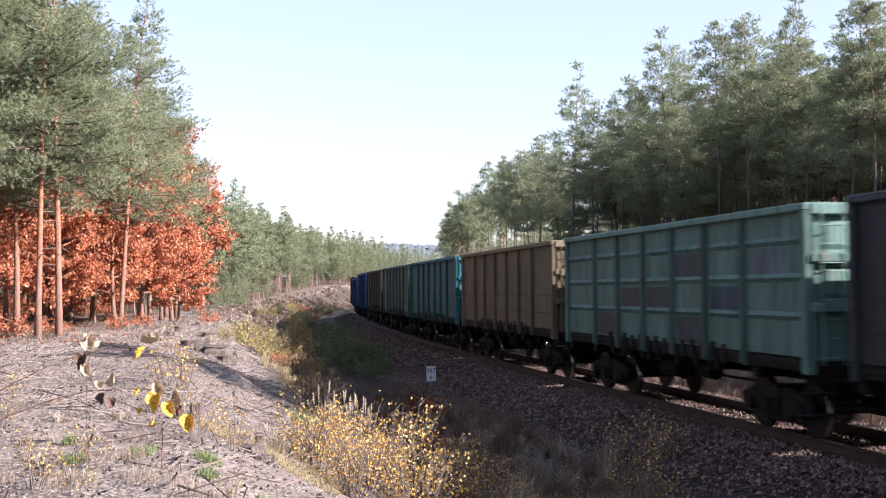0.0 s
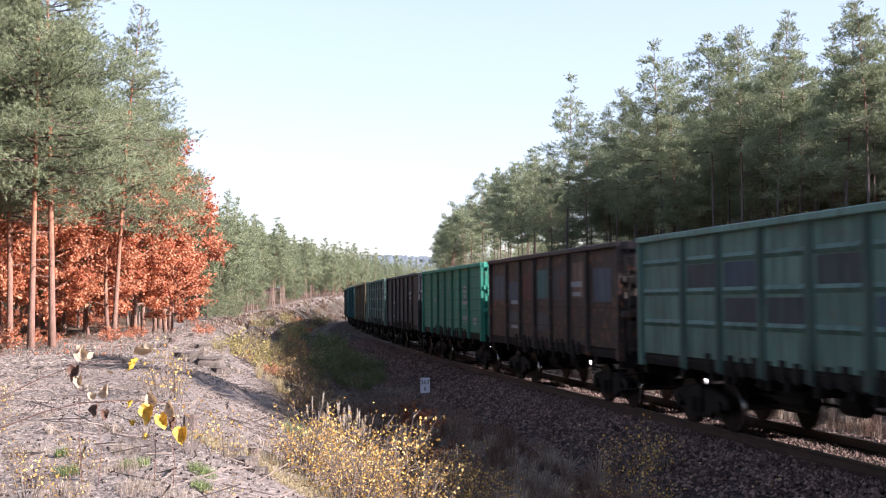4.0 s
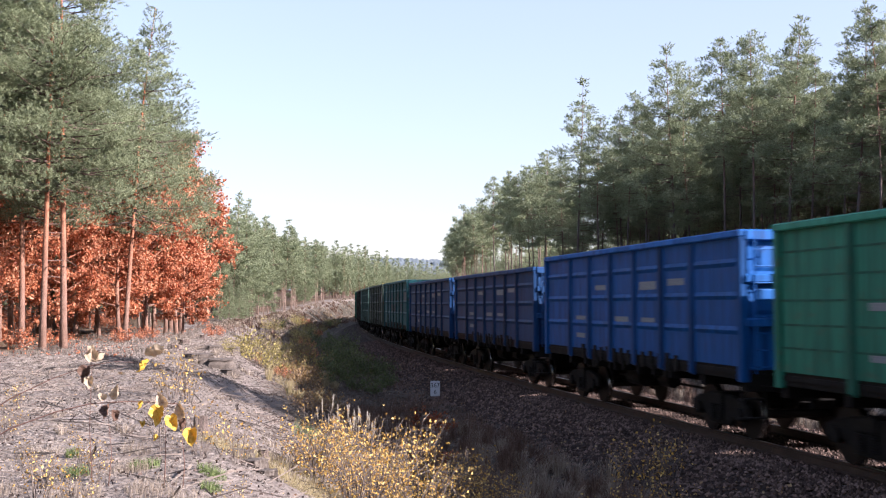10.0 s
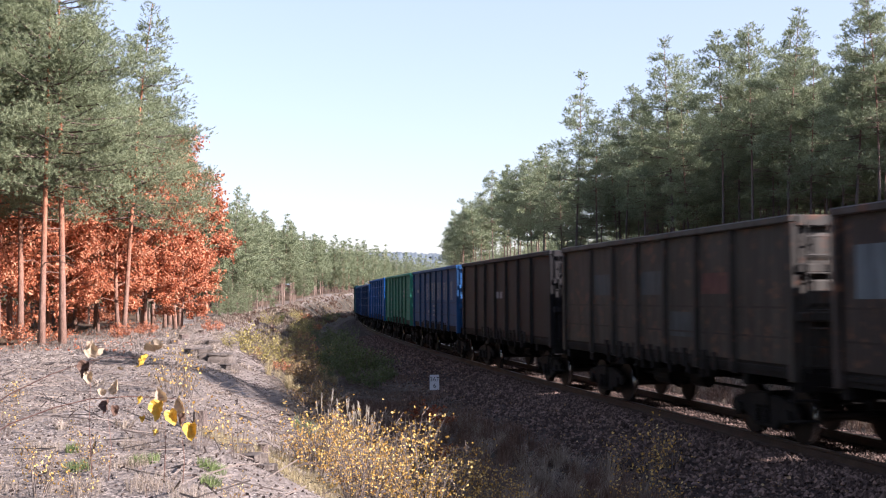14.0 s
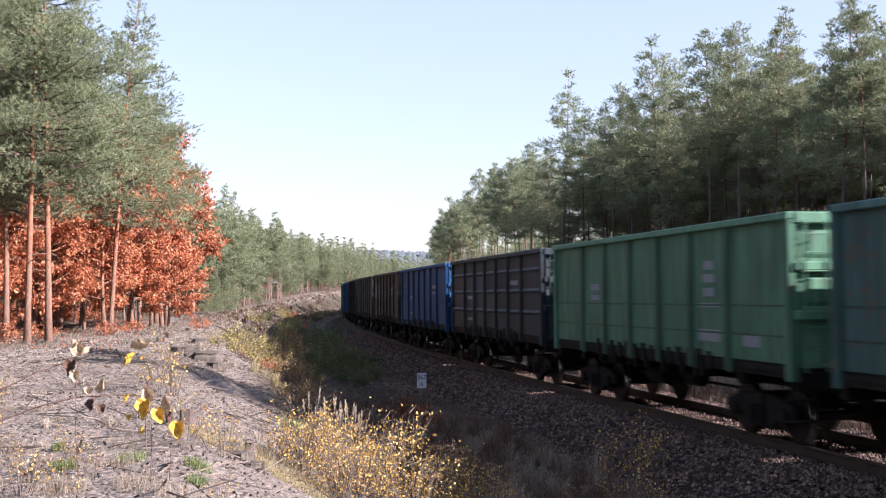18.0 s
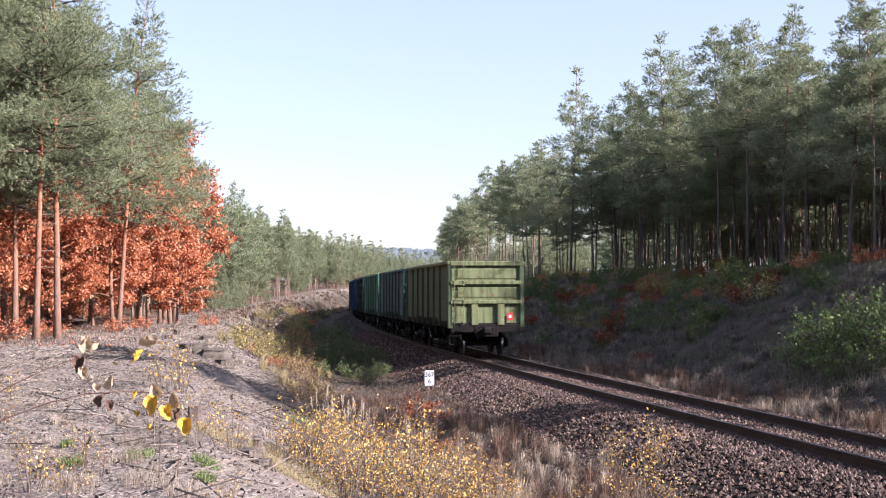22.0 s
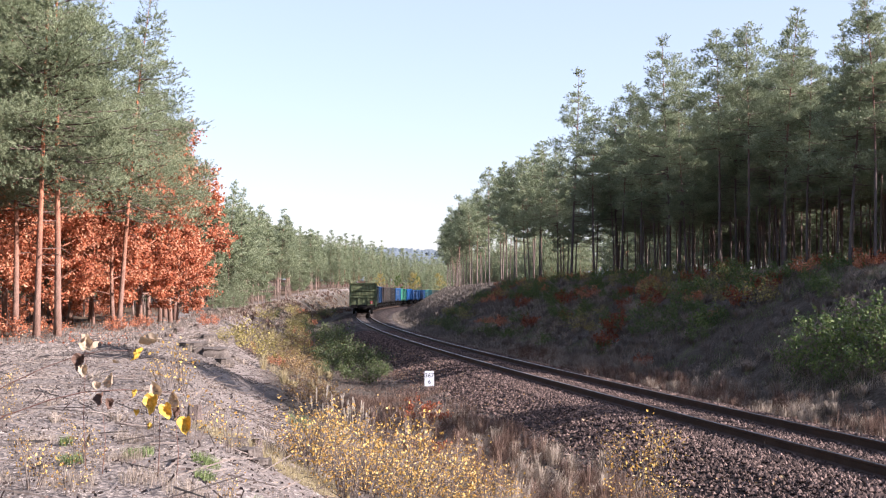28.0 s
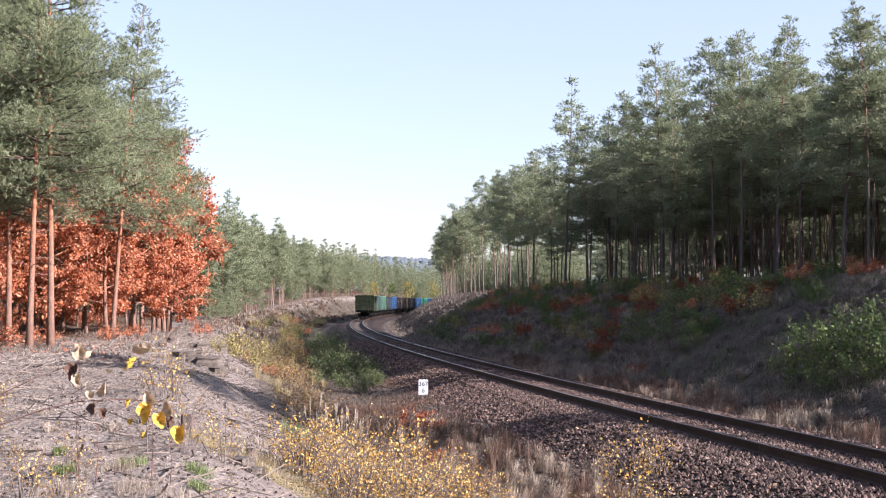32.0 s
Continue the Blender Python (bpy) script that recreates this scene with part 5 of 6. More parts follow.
for i in range(34):
    x, y, _h = on_track(under.uniform(4, 55), under.uniform(-25, -18))
    bush("orange_shrub", ORANGE, "oak sapling with orange-brown leaves under the pines", x, y, turn=under.uniform(0, 360), size=under.uniform(0.9, 2.0))

# a mixed fringe of small shrubs along the shaded bank's crest
fringe = random.Random(15)
for i in range(190):
    x, y, _h = on_track(fringe.uniform(12, 80), fringe.choice((fringe.uniform(10.0, 13.8), fringe.uniform(5.6, 13.6))))
    mesh, name, label = fringe.choice(((GREENISH, "green_shrub", "small green shrub on the shaded bank"),) * 3 + ((GREENISH, "green_shrub", "small green shrub on the shaded bank"),
                                       (ORANGE, "orange_shrub", "low oak sapling with orange-brown leaves"), (REDDISH, "red_shrub", "small shrub with red autumn leaves"), (FARYEL, "yellow_shrub", "yellow-leaved shrub on the shaded bank")))
    bush(name, mesh, label, x, y, turn=fringe.uniform(0, 360), size=fringe.uniform(0.45, 1.05))


def along(g, n, s0, s1, d0, d1):
    s, d = g.uniform(s0, s1, n), g.uniform(d0, d1, n)
    h = H0 + K * s
    return X0 + (math.cos(H0) - np.cos(h)) / K + d * np.cos(h), Y0 + (np.sin(h) - math.sin(H0)) / K - d * np.sin(h)


def blades(g, x, y, tall, width, lean=0.5, sink=0.02):
    """Bent blades of grass, three triangles each."""
    n = len(x)
    base = np.stack([x, y, ground_z(x, y) - sink], 1)
    a = g.uniform(0, 6.28, n)
    way = np.stack([np.cos(a), np.sin(a), np.zeros(n)], 1)
    side = np.stack([-np.sin(a + 0.8), np.cos(a + 0.8), np.zeros(n)], 1) * width * 0.5
    h = tall * g.uniform(0.45, 1.2, (n, 1))
    ln = lean * g.uniform(0.1, 1.0, (n, 1)) * h
    up = np.array([0, 0, 1.0])
    mid = base + up * h * 0.6 + way * ln * 0.35
    tip = base + up * h * (1 - 0.25 * lean) + way * ln
    v = np.stack([base - side, base + side, mid - side * 0.7, mid + side * 0.7, tip], 1).reshape(-1, 3)
    k = 5 * np.arange(n)[:, None]
    return v, np.concatenate([k + np.array([[0, 1, 3]]), k + np.array([[0, 3, 2]]), k + np.array([[2, 3, 4]])], 0)


def grass(name, label, mat, g, x, y, tall, width, lean=0.5):
    v, f = blades(g, x, y, tall, width, lean)
    return tagged(new(name, mesh_np(name, v, f, mat)), label, "grass", kind="stuff")


def clumped(g, x, y, size, seed, cut):
    keep = rough(x, y, size, seed) > cut
    return x[keep], y[keep]


g = np.random.default_rng(77)
grass("ditch_grass", "rust-brown dry grass in the ditch", M_BROWNGRASS, g, *clumped(g, *along(g, 44000, -22, 24, -8.7, -3.4), 1.6, 4, 0.16), 0.21, 0.009, 1.2)
grass("ditch_grass", "brown-grey dry grass in the ditch", M_GREYGRASS, g, *clumped(g, *along(g, 40000, -22, 24, -8.7, -3.4), 1.2, 24, -0.1), 0.17, 0.009, 1.2)
grass("ochre_grass", "orange-brown grass in the ditch beside the shrubs", M_YELGRASS, g, *clumped(g, *along(g, 9000, 10, 40, -9.0, -6.6), 1.5, 33, 0.15), 0.30, 0.012, 1.0)
grass("ditch_grass", "brown-grey dry grass in the ditch", M_GREYGRASS, g, *clumped(g, *along(g, 26000, 22, 90, -9.8, -3.6), 2.0, 4, -0.1), 0.34, 0.03)
grass("rusty_grass", "rust-brown dry grass tufts beside the ballast", M_BROWNGRASS, g, *clumped(g, *along(g, 60000, -20, 16, -7.6, -3.5), 1.3, 8, 0.26), 0.38, 0.008, 0.8)
grass("bank_grass", "grey dry grass on the shaded bank", M_GREYGRASS, g, *clumped(g, *along(g, 170000, -4, 60, 3.6, 14.5), 2.2, 6, -0.05), 0.24, 0.009, 1.2)
grass("bank_grass", "grey dry grass on the shaded bank", M_GREYGRASS, g, *clumped(g, *along(g, 40000, 60, 190, 4.0, 14), 2.8, 6, -0.3), 0.42, 0.05, 0.8)
grass("bank_grass", "pale hummocks of dry grass on the shaded bank", M_STRAW, g, *clumped(g, *along(g, 130000, -2, 60, 5.0, 14.5), 1.9, 31, 0.16), 0.32, 0.009, 1.3)
grass("bank_grass", "dull green grass on the shaded bank", M_GREENGRASS, g, *clumped(g, *along(g, 90000, -2, 60, 6.0, 14.5), 2.0, 37, 0.18), 0.22, 0.009, 1.0)
grass("bank_foot_grass", "tan dry grass at the foot of the bank", M_STRAW, g, *clumped(g, *along(g, 14000, -6, 40, 3.3, 5.2), 1.3, 14, 0.12), 0.5, 0.008, 0.7)
grass("bank_foot_grass", "rust-brown grass at the foot of the bank", M_BROWNGRASS, g, *clumped(g, *along(g, 26000, -6, 40, 3.3, 5.6), 1.5, 19, 0.15), 0.5, 0.008, 0.7)
grass("far_bank_grass", "tan dry grass along the far bank", M_STRAW, g, *clumped(g, *along(g, 40000, 34, 130, 4.0, 13.5), 2.2, 51, 0.0), 0.32, 0.03, 0.9)
grass("far_bank_grass", "brown dry grass and brushwood on the far cleared bank", M_BROWNGRASS, g, *clumped(g, *along(g, 26000, 45, 210, -14, -6.5), 3.0, 41, 0.05), 0.30, 0.035, 0.9)
grass("far_bank_grass", "tan dry grass on the far cleared bank", M_STRAW, g, *clumped(g, *along(g, 22000, 45, 260, -14, -7.5), 2.2, 43, 0.12), 0.22, 0.035, 1.0)
grass("forest_edge_grass", "dry grass along the wood's edge", M_GREYGRASS, g, *clumped(g, *along(g, 22000, 8, 80, -17, -12.6), 1.6, 15, 0.0), 0.20, 0.02)
grass("plateau_grass", "short bleached grass among the litter", M_STRAW, g, *clumped(g, *along(g, 42000, -22, 16, -17, -9.2), 1.0, 17, 0.05), 0.10, 0.004, 1.2)


def tuft_field(name, label, mat, spots, n, radius, tall, width, lean=0.6):
    xs, ys = [], []
    for x, y, q in spots:
        k = int(n * q)
        r, a = radius * q * np.sqrt(g.uniform(0, 1, k)), g.uniform(0, 6.28, k)
        xs.append(x + r * np.cos(a))
        ys.append(y + r * np.sin(a))
    return grass(name, label, mat, g, np.concatenate(xs), np.concatenate(ys), tall, width, lean)


tuft_field("green_tufts", "fresh green grass tufts in the litter", M_GREENGRASS,
           ((-2.95, 11.2, 1.0), (-3.4, 10.6, 0.8), (-2.3, 11.2, 0.9), (-1.5, 9.9, 0.9), (-1.25, 9.7, 0.8), (-3.9, 12.0, 0.5), (-2.1, 10.2, 0.6)), 420, 0.15, 0.13, 0.006)
tuft_field("yellow_green_grass", "yellow-green grass along the bank's edge", M_YELGRASS,
           ((-2.75, 14.4, 0.9), (-2.4, 14.0, 1.0), (-1.95, 14.1, 0.8), (-1.6, 13.5, 0.9), (-1.5, 14.6, 0.8), (-2.1, 15.0, 0.7)), 900, 0.42, 0.18, 0.004, 1.1)
tuft_field("green_bank_grass", "green grass behind the yellow shrubs", M_GREENGRASS, ((-2.0, 20.5, 1.0), (-1.0, 21.0, 1.0), (-2.6, 22.0, 0.8), (0.6, 20.0, 0.7)), 1100, 0.45, 0.32, 0.007)
tuft_field("bleached_tufts", "bleached dry grass tufts in the litter", M_STRAW, tuple((-4.6 + 0.62 * i + 0.3 * math.sin(7 * i), 9.6 + 1.1 * math.sin(3.1 * i), 0.8) for i in range(5)) + ((-3.0, 10.9, 0.7), (-4.3, 12.2, 0.8), (-6.0, 15.0, 0.8), (-3.4, 12.6, 0.6)), 330, 0.3, 0.2, 0.0035, 0.9)
tuft_field("pale_grass", "bleached tall grass among the shrubs", M_STRAW, ((-1.3, 19.2, 1.2), (-0.6, 19.6, 1.1), (-1.9, 18.8, 0.9), (0.9, 17.0, 1.0), (1.6, 16.5, 1.0), (2.3, 17.2, 1.0)), 1300, 0.5, 0.5, 0.005)


def tussocks(name, label, mat, x, y, per, tall, width, spread):
    """Hummocks of long grass: blades rise from one foot and arch outward all round."""
    n = len(x)
    size = np.repeat(g.uniform(0.6, 1.3, n), per)[:, None]
    a = g.uniform(0, 6.28, n * per)
    way = np.stack([np.cos(a), np.sin(a), np.zeros(n * per)], 1)
    foot = np.stack([np.repeat(x, per), np.repeat(y, per), np.zeros(n * per)], 1) + way * 0.10 * size * g.uniform(0, 1, (n * per, 1))
    foot[:, 2] = ground_z(foot[:, 0], foot[:, 1]) - 0.03
    h, out = tall * size * g.uniform(0.5, 1.1, (n * per, 1)), spread * size * g.uniform(0.15, 1.1, (n * per, 1))
    side = np.stack([-np.sin(a + 0.7), np.cos(a + 0.7), np.zeros(n * per)], 1) * width * 0.5
    up = np.array([0, 0, 1.0])
    m1, m2, tip = foot + up * h * 0.75 + way * out * 0.28, foot + up * h + way * out * 0.65, foot + up * h * 0.82 + way * out
    v = np.stack([foot - side, foot + side, m1 - side, m1 + side, m2 - side * 0.7, m2 + side * 0.7, tip], 1).reshape(-1, 3)
    k = 7 * np.arange(n * per)[:, None]
    f = np.concatenate([k + np.array([t]) for t in ((0, 1, 3), (0, 3, 2), (2, 3, 5), (2, 5, 4), (4, 5, 6))], 0)
    return tagged(new(name, mesh_np(name, v, f, mat)), label, "grass", kind="stuff")


tussocks("grass_hummocks", "grey-tan hummocks of arching dry grass on the shaded bank", M_GREYGRASS, *along(g, 620, 0, 48, 4.4, 13.8), 60, 0.34, 0.014, 0.42)
tussocks("grass_hummocks", "bleached hummocks of arching dry grass on the shaded bank", M_STRAW, *clumped(g, *along(g, 420, 0, 60, 5.5, 14.2), 4.0, 61, -0.1), 60, 0.32, 0.014, 0.45)
tussocks("grass_hummocks", "hummocks of dry grass on the far shaded bank", M_GREYGRASS, *along(g, 420, 48, 110, 4.4, 13.2), 40, 0.42, 0.03, 0.5)
tussocks("rusty_tussocks", "fluffy rust-brown grass tussocks in the ditch", M_BROWNGRASS, *along(g, 150, -15, 6, -7.4, -3.9), 90, 0.46, 0.006, 0.22)
tussocks("rusty_tussocks", "fluffy rust-brown grass tussocks at the bank's foot", M_BROWNGRASS, *clumped(g, *along(g, 260, -4, 34, 3.4, 5.2), 3.0, 63, -0.1), 80, 0.50, 0.008, 0.26)
tussocks("tan_tussocks", "tan fluffy grass tussocks at the bank's foot", M_STRAW, *clumped(g, *along(g, 240, -6, 32, 3.4, 5.8), 3.0, 75, -0.1), 70, 0.46, 0.008, 0.28)
tussocks("tan_tussocks", "pale fluffy grass tussocks in the ditch", M_STRAW, *clumped(g, *along(g, 130, -15, 4, -6.6, -3.7), 2.0, 65, 0.0), 80, 0.40, 0.006, 0.25)
tussocks("ochre_tussocks", "ochre grass tussocks along the ditch", M_YELGRASS, *clumped(g, *along(g, 200, 8, 60, -9.2, -6.2), 4.0, 67, -0.1), 60, 0.40, 0.016, 0.3)
tussocks("far_bank_tussocks", "tan grass and brushwood tussocks on the far cleared bank", M_STRAW, *clumped(g, *along(g, 700, 60, 250, -13.2, -7.0), 6.0, 71, -0.15), 30, 0.34, 0.045, 0.4)
tussocks("far_bank_tussocks", "rust-brown brushwood tussocks on the far cleared bank", M_BROWNGRASS, *clumped(g, *along(g, 600, 60, 230, -12.5, -5.5), 6.0, 73, 0.0), 30, 0.45, 0.045, 0.4)
tussocks("edge_tussocks", "bleached grass tussocks at the broken edge of the cleared strip", M_STRAW, *clumped(g, *along(g, 260, -12, 70, -13.0, -9.4), 3.0, 69, 0.05), 45, 0.16, 0.009, 0.22)


M_PLUME = material("pale_plume", [(0.50, 0.42, 0.32), (0.66, 0.58, 0.47), (0.78, 0.72, 0.62)], 0.5, 0.8, 0, island=0.6, translucent=0.35)


def reed(seed):
    """A stalk with a pale feathery head."""
    r = np.random.default_rng(seed)
    tall = r.uniform(0.85, 1.2)
    lx, ly = r.uniform(-0.12, 0.12, 2)
    stalk = Build().tube([(0, 0, -0.05), (lx * 0.4, ly * 0.4, tall * 0.6), (lx, ly, tall)], [0.006, 0.005, 0.003], 4, caps=False)
    u = r.uniform(0.84, 1.05, 44)
    c = np.stack([lx * u, ly * u, tall * u], 1)
    v, f = tufts(r, c, np.repeat(np.array([[0.1, 0, 1.0]]), 44, 0), 3, 0.075, 0.009, 0.35)
    return stalk.mesh("stalk", M_STRAW), mesh_np("plume", v, f, M_PLUME)


REEDS = [reed(i) for i in range(4)]
for i in range(26):
    x, y = -2.35 + 0.95 * g.uniform(0, 1), 20.6 + 1.6 * g.uniform(0, 1)
    r = tagged(new("reed"), "bleached reed stalk with a feathery plume", "reed", "reeds in the ditch")
    part("stalk", REEDS[i % 4][0], r)
    part("plume", REEDS[i % 4][1], r)
    r.matrix_basis = pose(x, y, gz(x, y), 0, 0, g.uniform(0, 360)) @ Matrix.Scale(float(g.uniform(0.6, 0.95)), 4)


# ---- litter of the cleared strip: straws, twigs, chips ----
def litter(name, label, mat, x, y, length, width, lift=0.02):
    n = len(x)
    z = ground_z(x, y)
    a = g.uniform(0, 6.28, n)
    ln = (length * g.uniform(0.3, 1.3, n))[:, None]
    w = np.stack([np.cos(a), np.sin(a), g.normal(0.05, 0.22, n)], 1)
    s = np.stack([-np.sin(a), np.cos(a), np.zeros(n)], 1) * (width * g.uniform(0.5, 1.3, n))[:, None] * 0.5
    c = np.stack([x, y, z + lift * g.uniform(0.2, 1.6, n)], 1)
    rise = np.array([0, 0, 1.0]) * width
    p, q = c - w * ln * 0.5, c + w * ln * 0.5
    v = np.stack([p - s, p + s, p + rise, q - s * 0.6, q + s * 0.6, q + rise * 0.6], 1).reshape(-1, 3)
    k = 6 * np.arange(n)[:, None]
    f = np.concatenate([k + np.array([t]) for t in ((0, 3, 5), (0, 5, 2), (1, 2, 5), (1, 5, 4), (0, 1, 4), (0, 4, 3))], 0)
    return tagged(new(name, mesh_np(name, v, f, mat)), label, "litter", kind="stuff")


M_EARTHY = material("dark_scraps", [(0.03, 0.022, 0.018), (0.075, 0.055, 0.045), (0.14, 0.10, 0.08)], 0.5, 0.95, 0, island=0.9)
M_CHIP = material("wood_chips", [(0.085, 0.068, 0.056), (0.215, 0.182, 0.156), (0.43, 0.38, 0.33)], 0.5, 0.9, 0, island=0.9)
litter("straw_litter", "bleached straw and twigs scattered on the ground", M_CHIP, *clumped(g, *along(g, 85000, -22, 4, -17.5, -9.4), 0.9, 2, -0.3), 0.05, 0.0045)
litter("straw_litter", "bleached straw and twigs scattered on the ground", M_CHIP, *along(g, 50000, 4, 45, -16, -10), 0.11, 0.010)
litter("fallen_branches", "thin fallen branches among the litter", M_TWIG, *along(g, 900, -22, 30, -17, -9.8), 0.9, 0.016, 0.05)
litter("ditch_litter", "dead stems in the ditch", M_EARTHY, *along(g, 6000, -20, 30, -9.8, -4), 0.22, 0.012, 0.06)
litter("bark_litter", "dark bark and cone scraps in the litter", M_EARTHY, *along(g, 9000, -22, 20, -17, -9.4), 0.035, 0.022)
M_DEADLEAF = material("dead_leaves", [(0.14, 0.075, 0.04), (0.30, 0.19, 0.10), (0.50, 0.38, 0.22)], 0.5, 0.8, 0, island=0.9)
x, y = along(g, 3000, -20, 40, -15, -3.2)
v, f = leaf_blades(g, np.stack([x, y, ground_z(x, y) + 0.02], 1), 0.035)
tagged(new("fallen_leaves", mesh_np("fallen_leaves", v, f, M_DEADLEAF)), "fallen brown leaves lying on the ground", "leaves", kind="stuff")
x, y = along(g, 2400, 8, 48, -17.5, -13.4)
v, f = leaf_blades(g, np.stack([x, y, ground_z(x, y) + 0.025], 1), 0.09)
tagged(new("fallen_leaves", mesh_np("fallen_leaves", v, f, M_OAKLEAF)), "fallen orange oak leaves under the trees", "leaves", kind="stuff")
x, y = along(g, 2600, -14, 40, -5.5, -1.8)
v, f = leaf_blades(g, np.stack([x, y, ground_z(x, y) + 0.03], 1), 0.06)
tagged(new("fallen_leaves", mesh_np("fallen_leaves", v, f, M_DEADLEAF)), "fallen pale leaves on the ballast's shoulder", "leaves", kind="stuff")


# ---- saplings with large leaves, close by ----
def big_leaf(seed, mat):
    """A heart-shaped leaf, curled and crumpled, with thickness; the stalk end at the origin."""
    r = random.Random(seed)
    half = [(0, 0), (0.16, -0.09), (0.32, -0.05), (0.45, 0.10), (0.50, 0.28), (0.45, 0.47), (0.36, 0.64), (0.22, 0.82), (0.10, 0.96), (0.0, 1.10)]
    rim = half + [(-a, b) for a, b in half[-2:0:-1]]
    rim = [(a * r.uniform(0.78, 1.12), b * r.uniform(0.92, 1.06)) for a, b in rim]
    curl, fold = r.uniform(0.5, 1.1), r.uniform(0.1, 0.5)
    rings = [[(a * k, 0.42 + (c - 0.42) * k) for a, c in rim] for k in (1.0, 0.66, 0.33)]
    b, n = Build(), len(rim)
    for off in (0.0, 0.01):
        for ring in rings:
            b.v += [(a * (1 - 0.25 * curl * abs(a)), c, curl * (a * a * 1.3 + 0.3 * (c - 0.4) ** 2) + fold * abs(a) + off + 0.06 * math.sin(9 * a + 7 * c + seed) + 0.04 * math.sin(17 * c - 8 * a)) for a, c in ring]
        b.v.append((0, 0.42, off))
    m = 3 * n + 1
    for i in range(n):
        j = (i + 1) % n
        for q, flip in ((0, False), (m, True)):
            faces = [(q + k * n + i, q + k * n + j, q + (k + 1) * n + j, q + (k + 1) * n + i) for k in (0, 1)] + [(q + 2 * n + i, q + 2 * n + j, q + 3 * n)]
            b.f += [tuple(reversed(t)) for t in faces] if flip else faces
        b.f.append((i, j, m + j, m + i))
    return b.mesh("leaf", mat)


M_BIGYEL = material("bright_yellow_leaf", [(0.50, 0.26, 0.03), (0.82, 0.52, 0.06), (0.88, 0.68, 0.20)], 0.08, 0.45, 0.1, translucent=0.3)
M_PALE = material("dry_cream_leaf", [(0.52, 0.38, 0.25), (0.74, 0.60, 0.43), (0.85, 0.74, 0.58)], 0.08, 0.6, 0.1, translucent=0.55)
M_BRNLEAF = material("dry_brown_leaf", [(0.09, 0.05, 0.035), (0.20, 0.12, 0.085)], 0.08, 0.7, 0.1, translucent=0.25)
BIG = {k: [big_leaf(i, m) for i in range(3)] for k, m in (("yellow", M_BIGYEL), ("cream", M_PALE), ("brown", M_BRNLEAF))}


M_CANE = material("reddish_cane_bark", [(0.10, 0.05, 0.04), (0.20, 0.11, 0.085), (0.34, 0.22, 0.17)], 0.2, 0.6, 0.2)


def sapling(label, x, y, stems, leaves):
    t = tagged(new("sapling"), label, "sapling", "saplings beside the camera")
    t.matrix_basis = pose(x, y, gz(x, y))
    for pts, r in stems:
        k = len(pts)
        part("stem", Build().tube(pts, [r * (1 - 0.75 * i / (k - 1)) for i in range(k)], 6).mesh("stem", M_CANE, smooth_shade=True), t)
    rr = random.Random(int(100 * abs(x)))
    for i, (kind, lx, ly, lz, size, rx, rz) in enumerate(leaves):
        part("leaf", BIG[kind][i % 3], t, {"yellow": "bright yellow leaf", "cream": "dried cream leaf", "brown": "withered brown leaf"}[kind],
             m=pose(lx, ly, lz, rx, rr.uniform(-25, 25), rz) @ Matrix.Scale(size, 4))
    return t


sapling("long arching cane with bright yellow and dried cream leaves", -2.5, 10.0,
        (([(-2.1, 0.10, 0.02), (-1.29, 0.0, 0.51), (-0.9, 0.0, 0.65), (-0.6, 0.0, 0.72), (-0.25, 0.0, 0.74), (0.14, 0.0, 0.72), (0.26, -0.03, 0.60), (0.29, -0.04, 0.46)], 0.007),
         ([(0.04, 0.0, -0.05), (0.05, 0.0, 0.3), (0.04, 0.0, 0.73)], 0.006), ([(0.19, 0.03, -0.05), (0.21, 0.02, 0.2), (0.19, 0.0, 0.42), (0.2, 0.0, 0.68)], 0.005),
         ([(-0.45, 0.02, -0.05), (-0.42, 0.02, 0.3), (-0.46, 0.0, 0.70)], 0.005)),
        (("yellow", 0.01, -0.03, 0.70, 0.155, -84, 165), ("yellow", 0.10, -0.05, 0.62, 0.135, -78, 190), ("yellow", 0.29, -0.05, 0.51, 0.145, -84, 176), ("cream", 0.03, 0.0, 0.69, 0.125, 82, 5),
         ("cream", 0.20, -0.02, 0.60, 0.135, 76, -10), ("brown", 0.24, -0.04, 0.58, 0.10, -70, 120), ("yellow", -0.14, -0.02, 0.73, 0.07, -60, 110), ("cream", -0.38, 0.0, 0.76, 0.125, 70, -25),
         ("cream", -0.50, 0.0, 0.74, 0.09, 40, 35), ("brown", -0.44, -0.02, 0.70, 0.12, -60, 150), ("brown", -0.39, 0.0, 0.66, 0.09, -80, 205), ("yellow", -0.16, 0.02, 0.56, 0.06, -50, 200), ("yellow", -0.02, 0.02, 0.44, 0.06, -40, 160)))
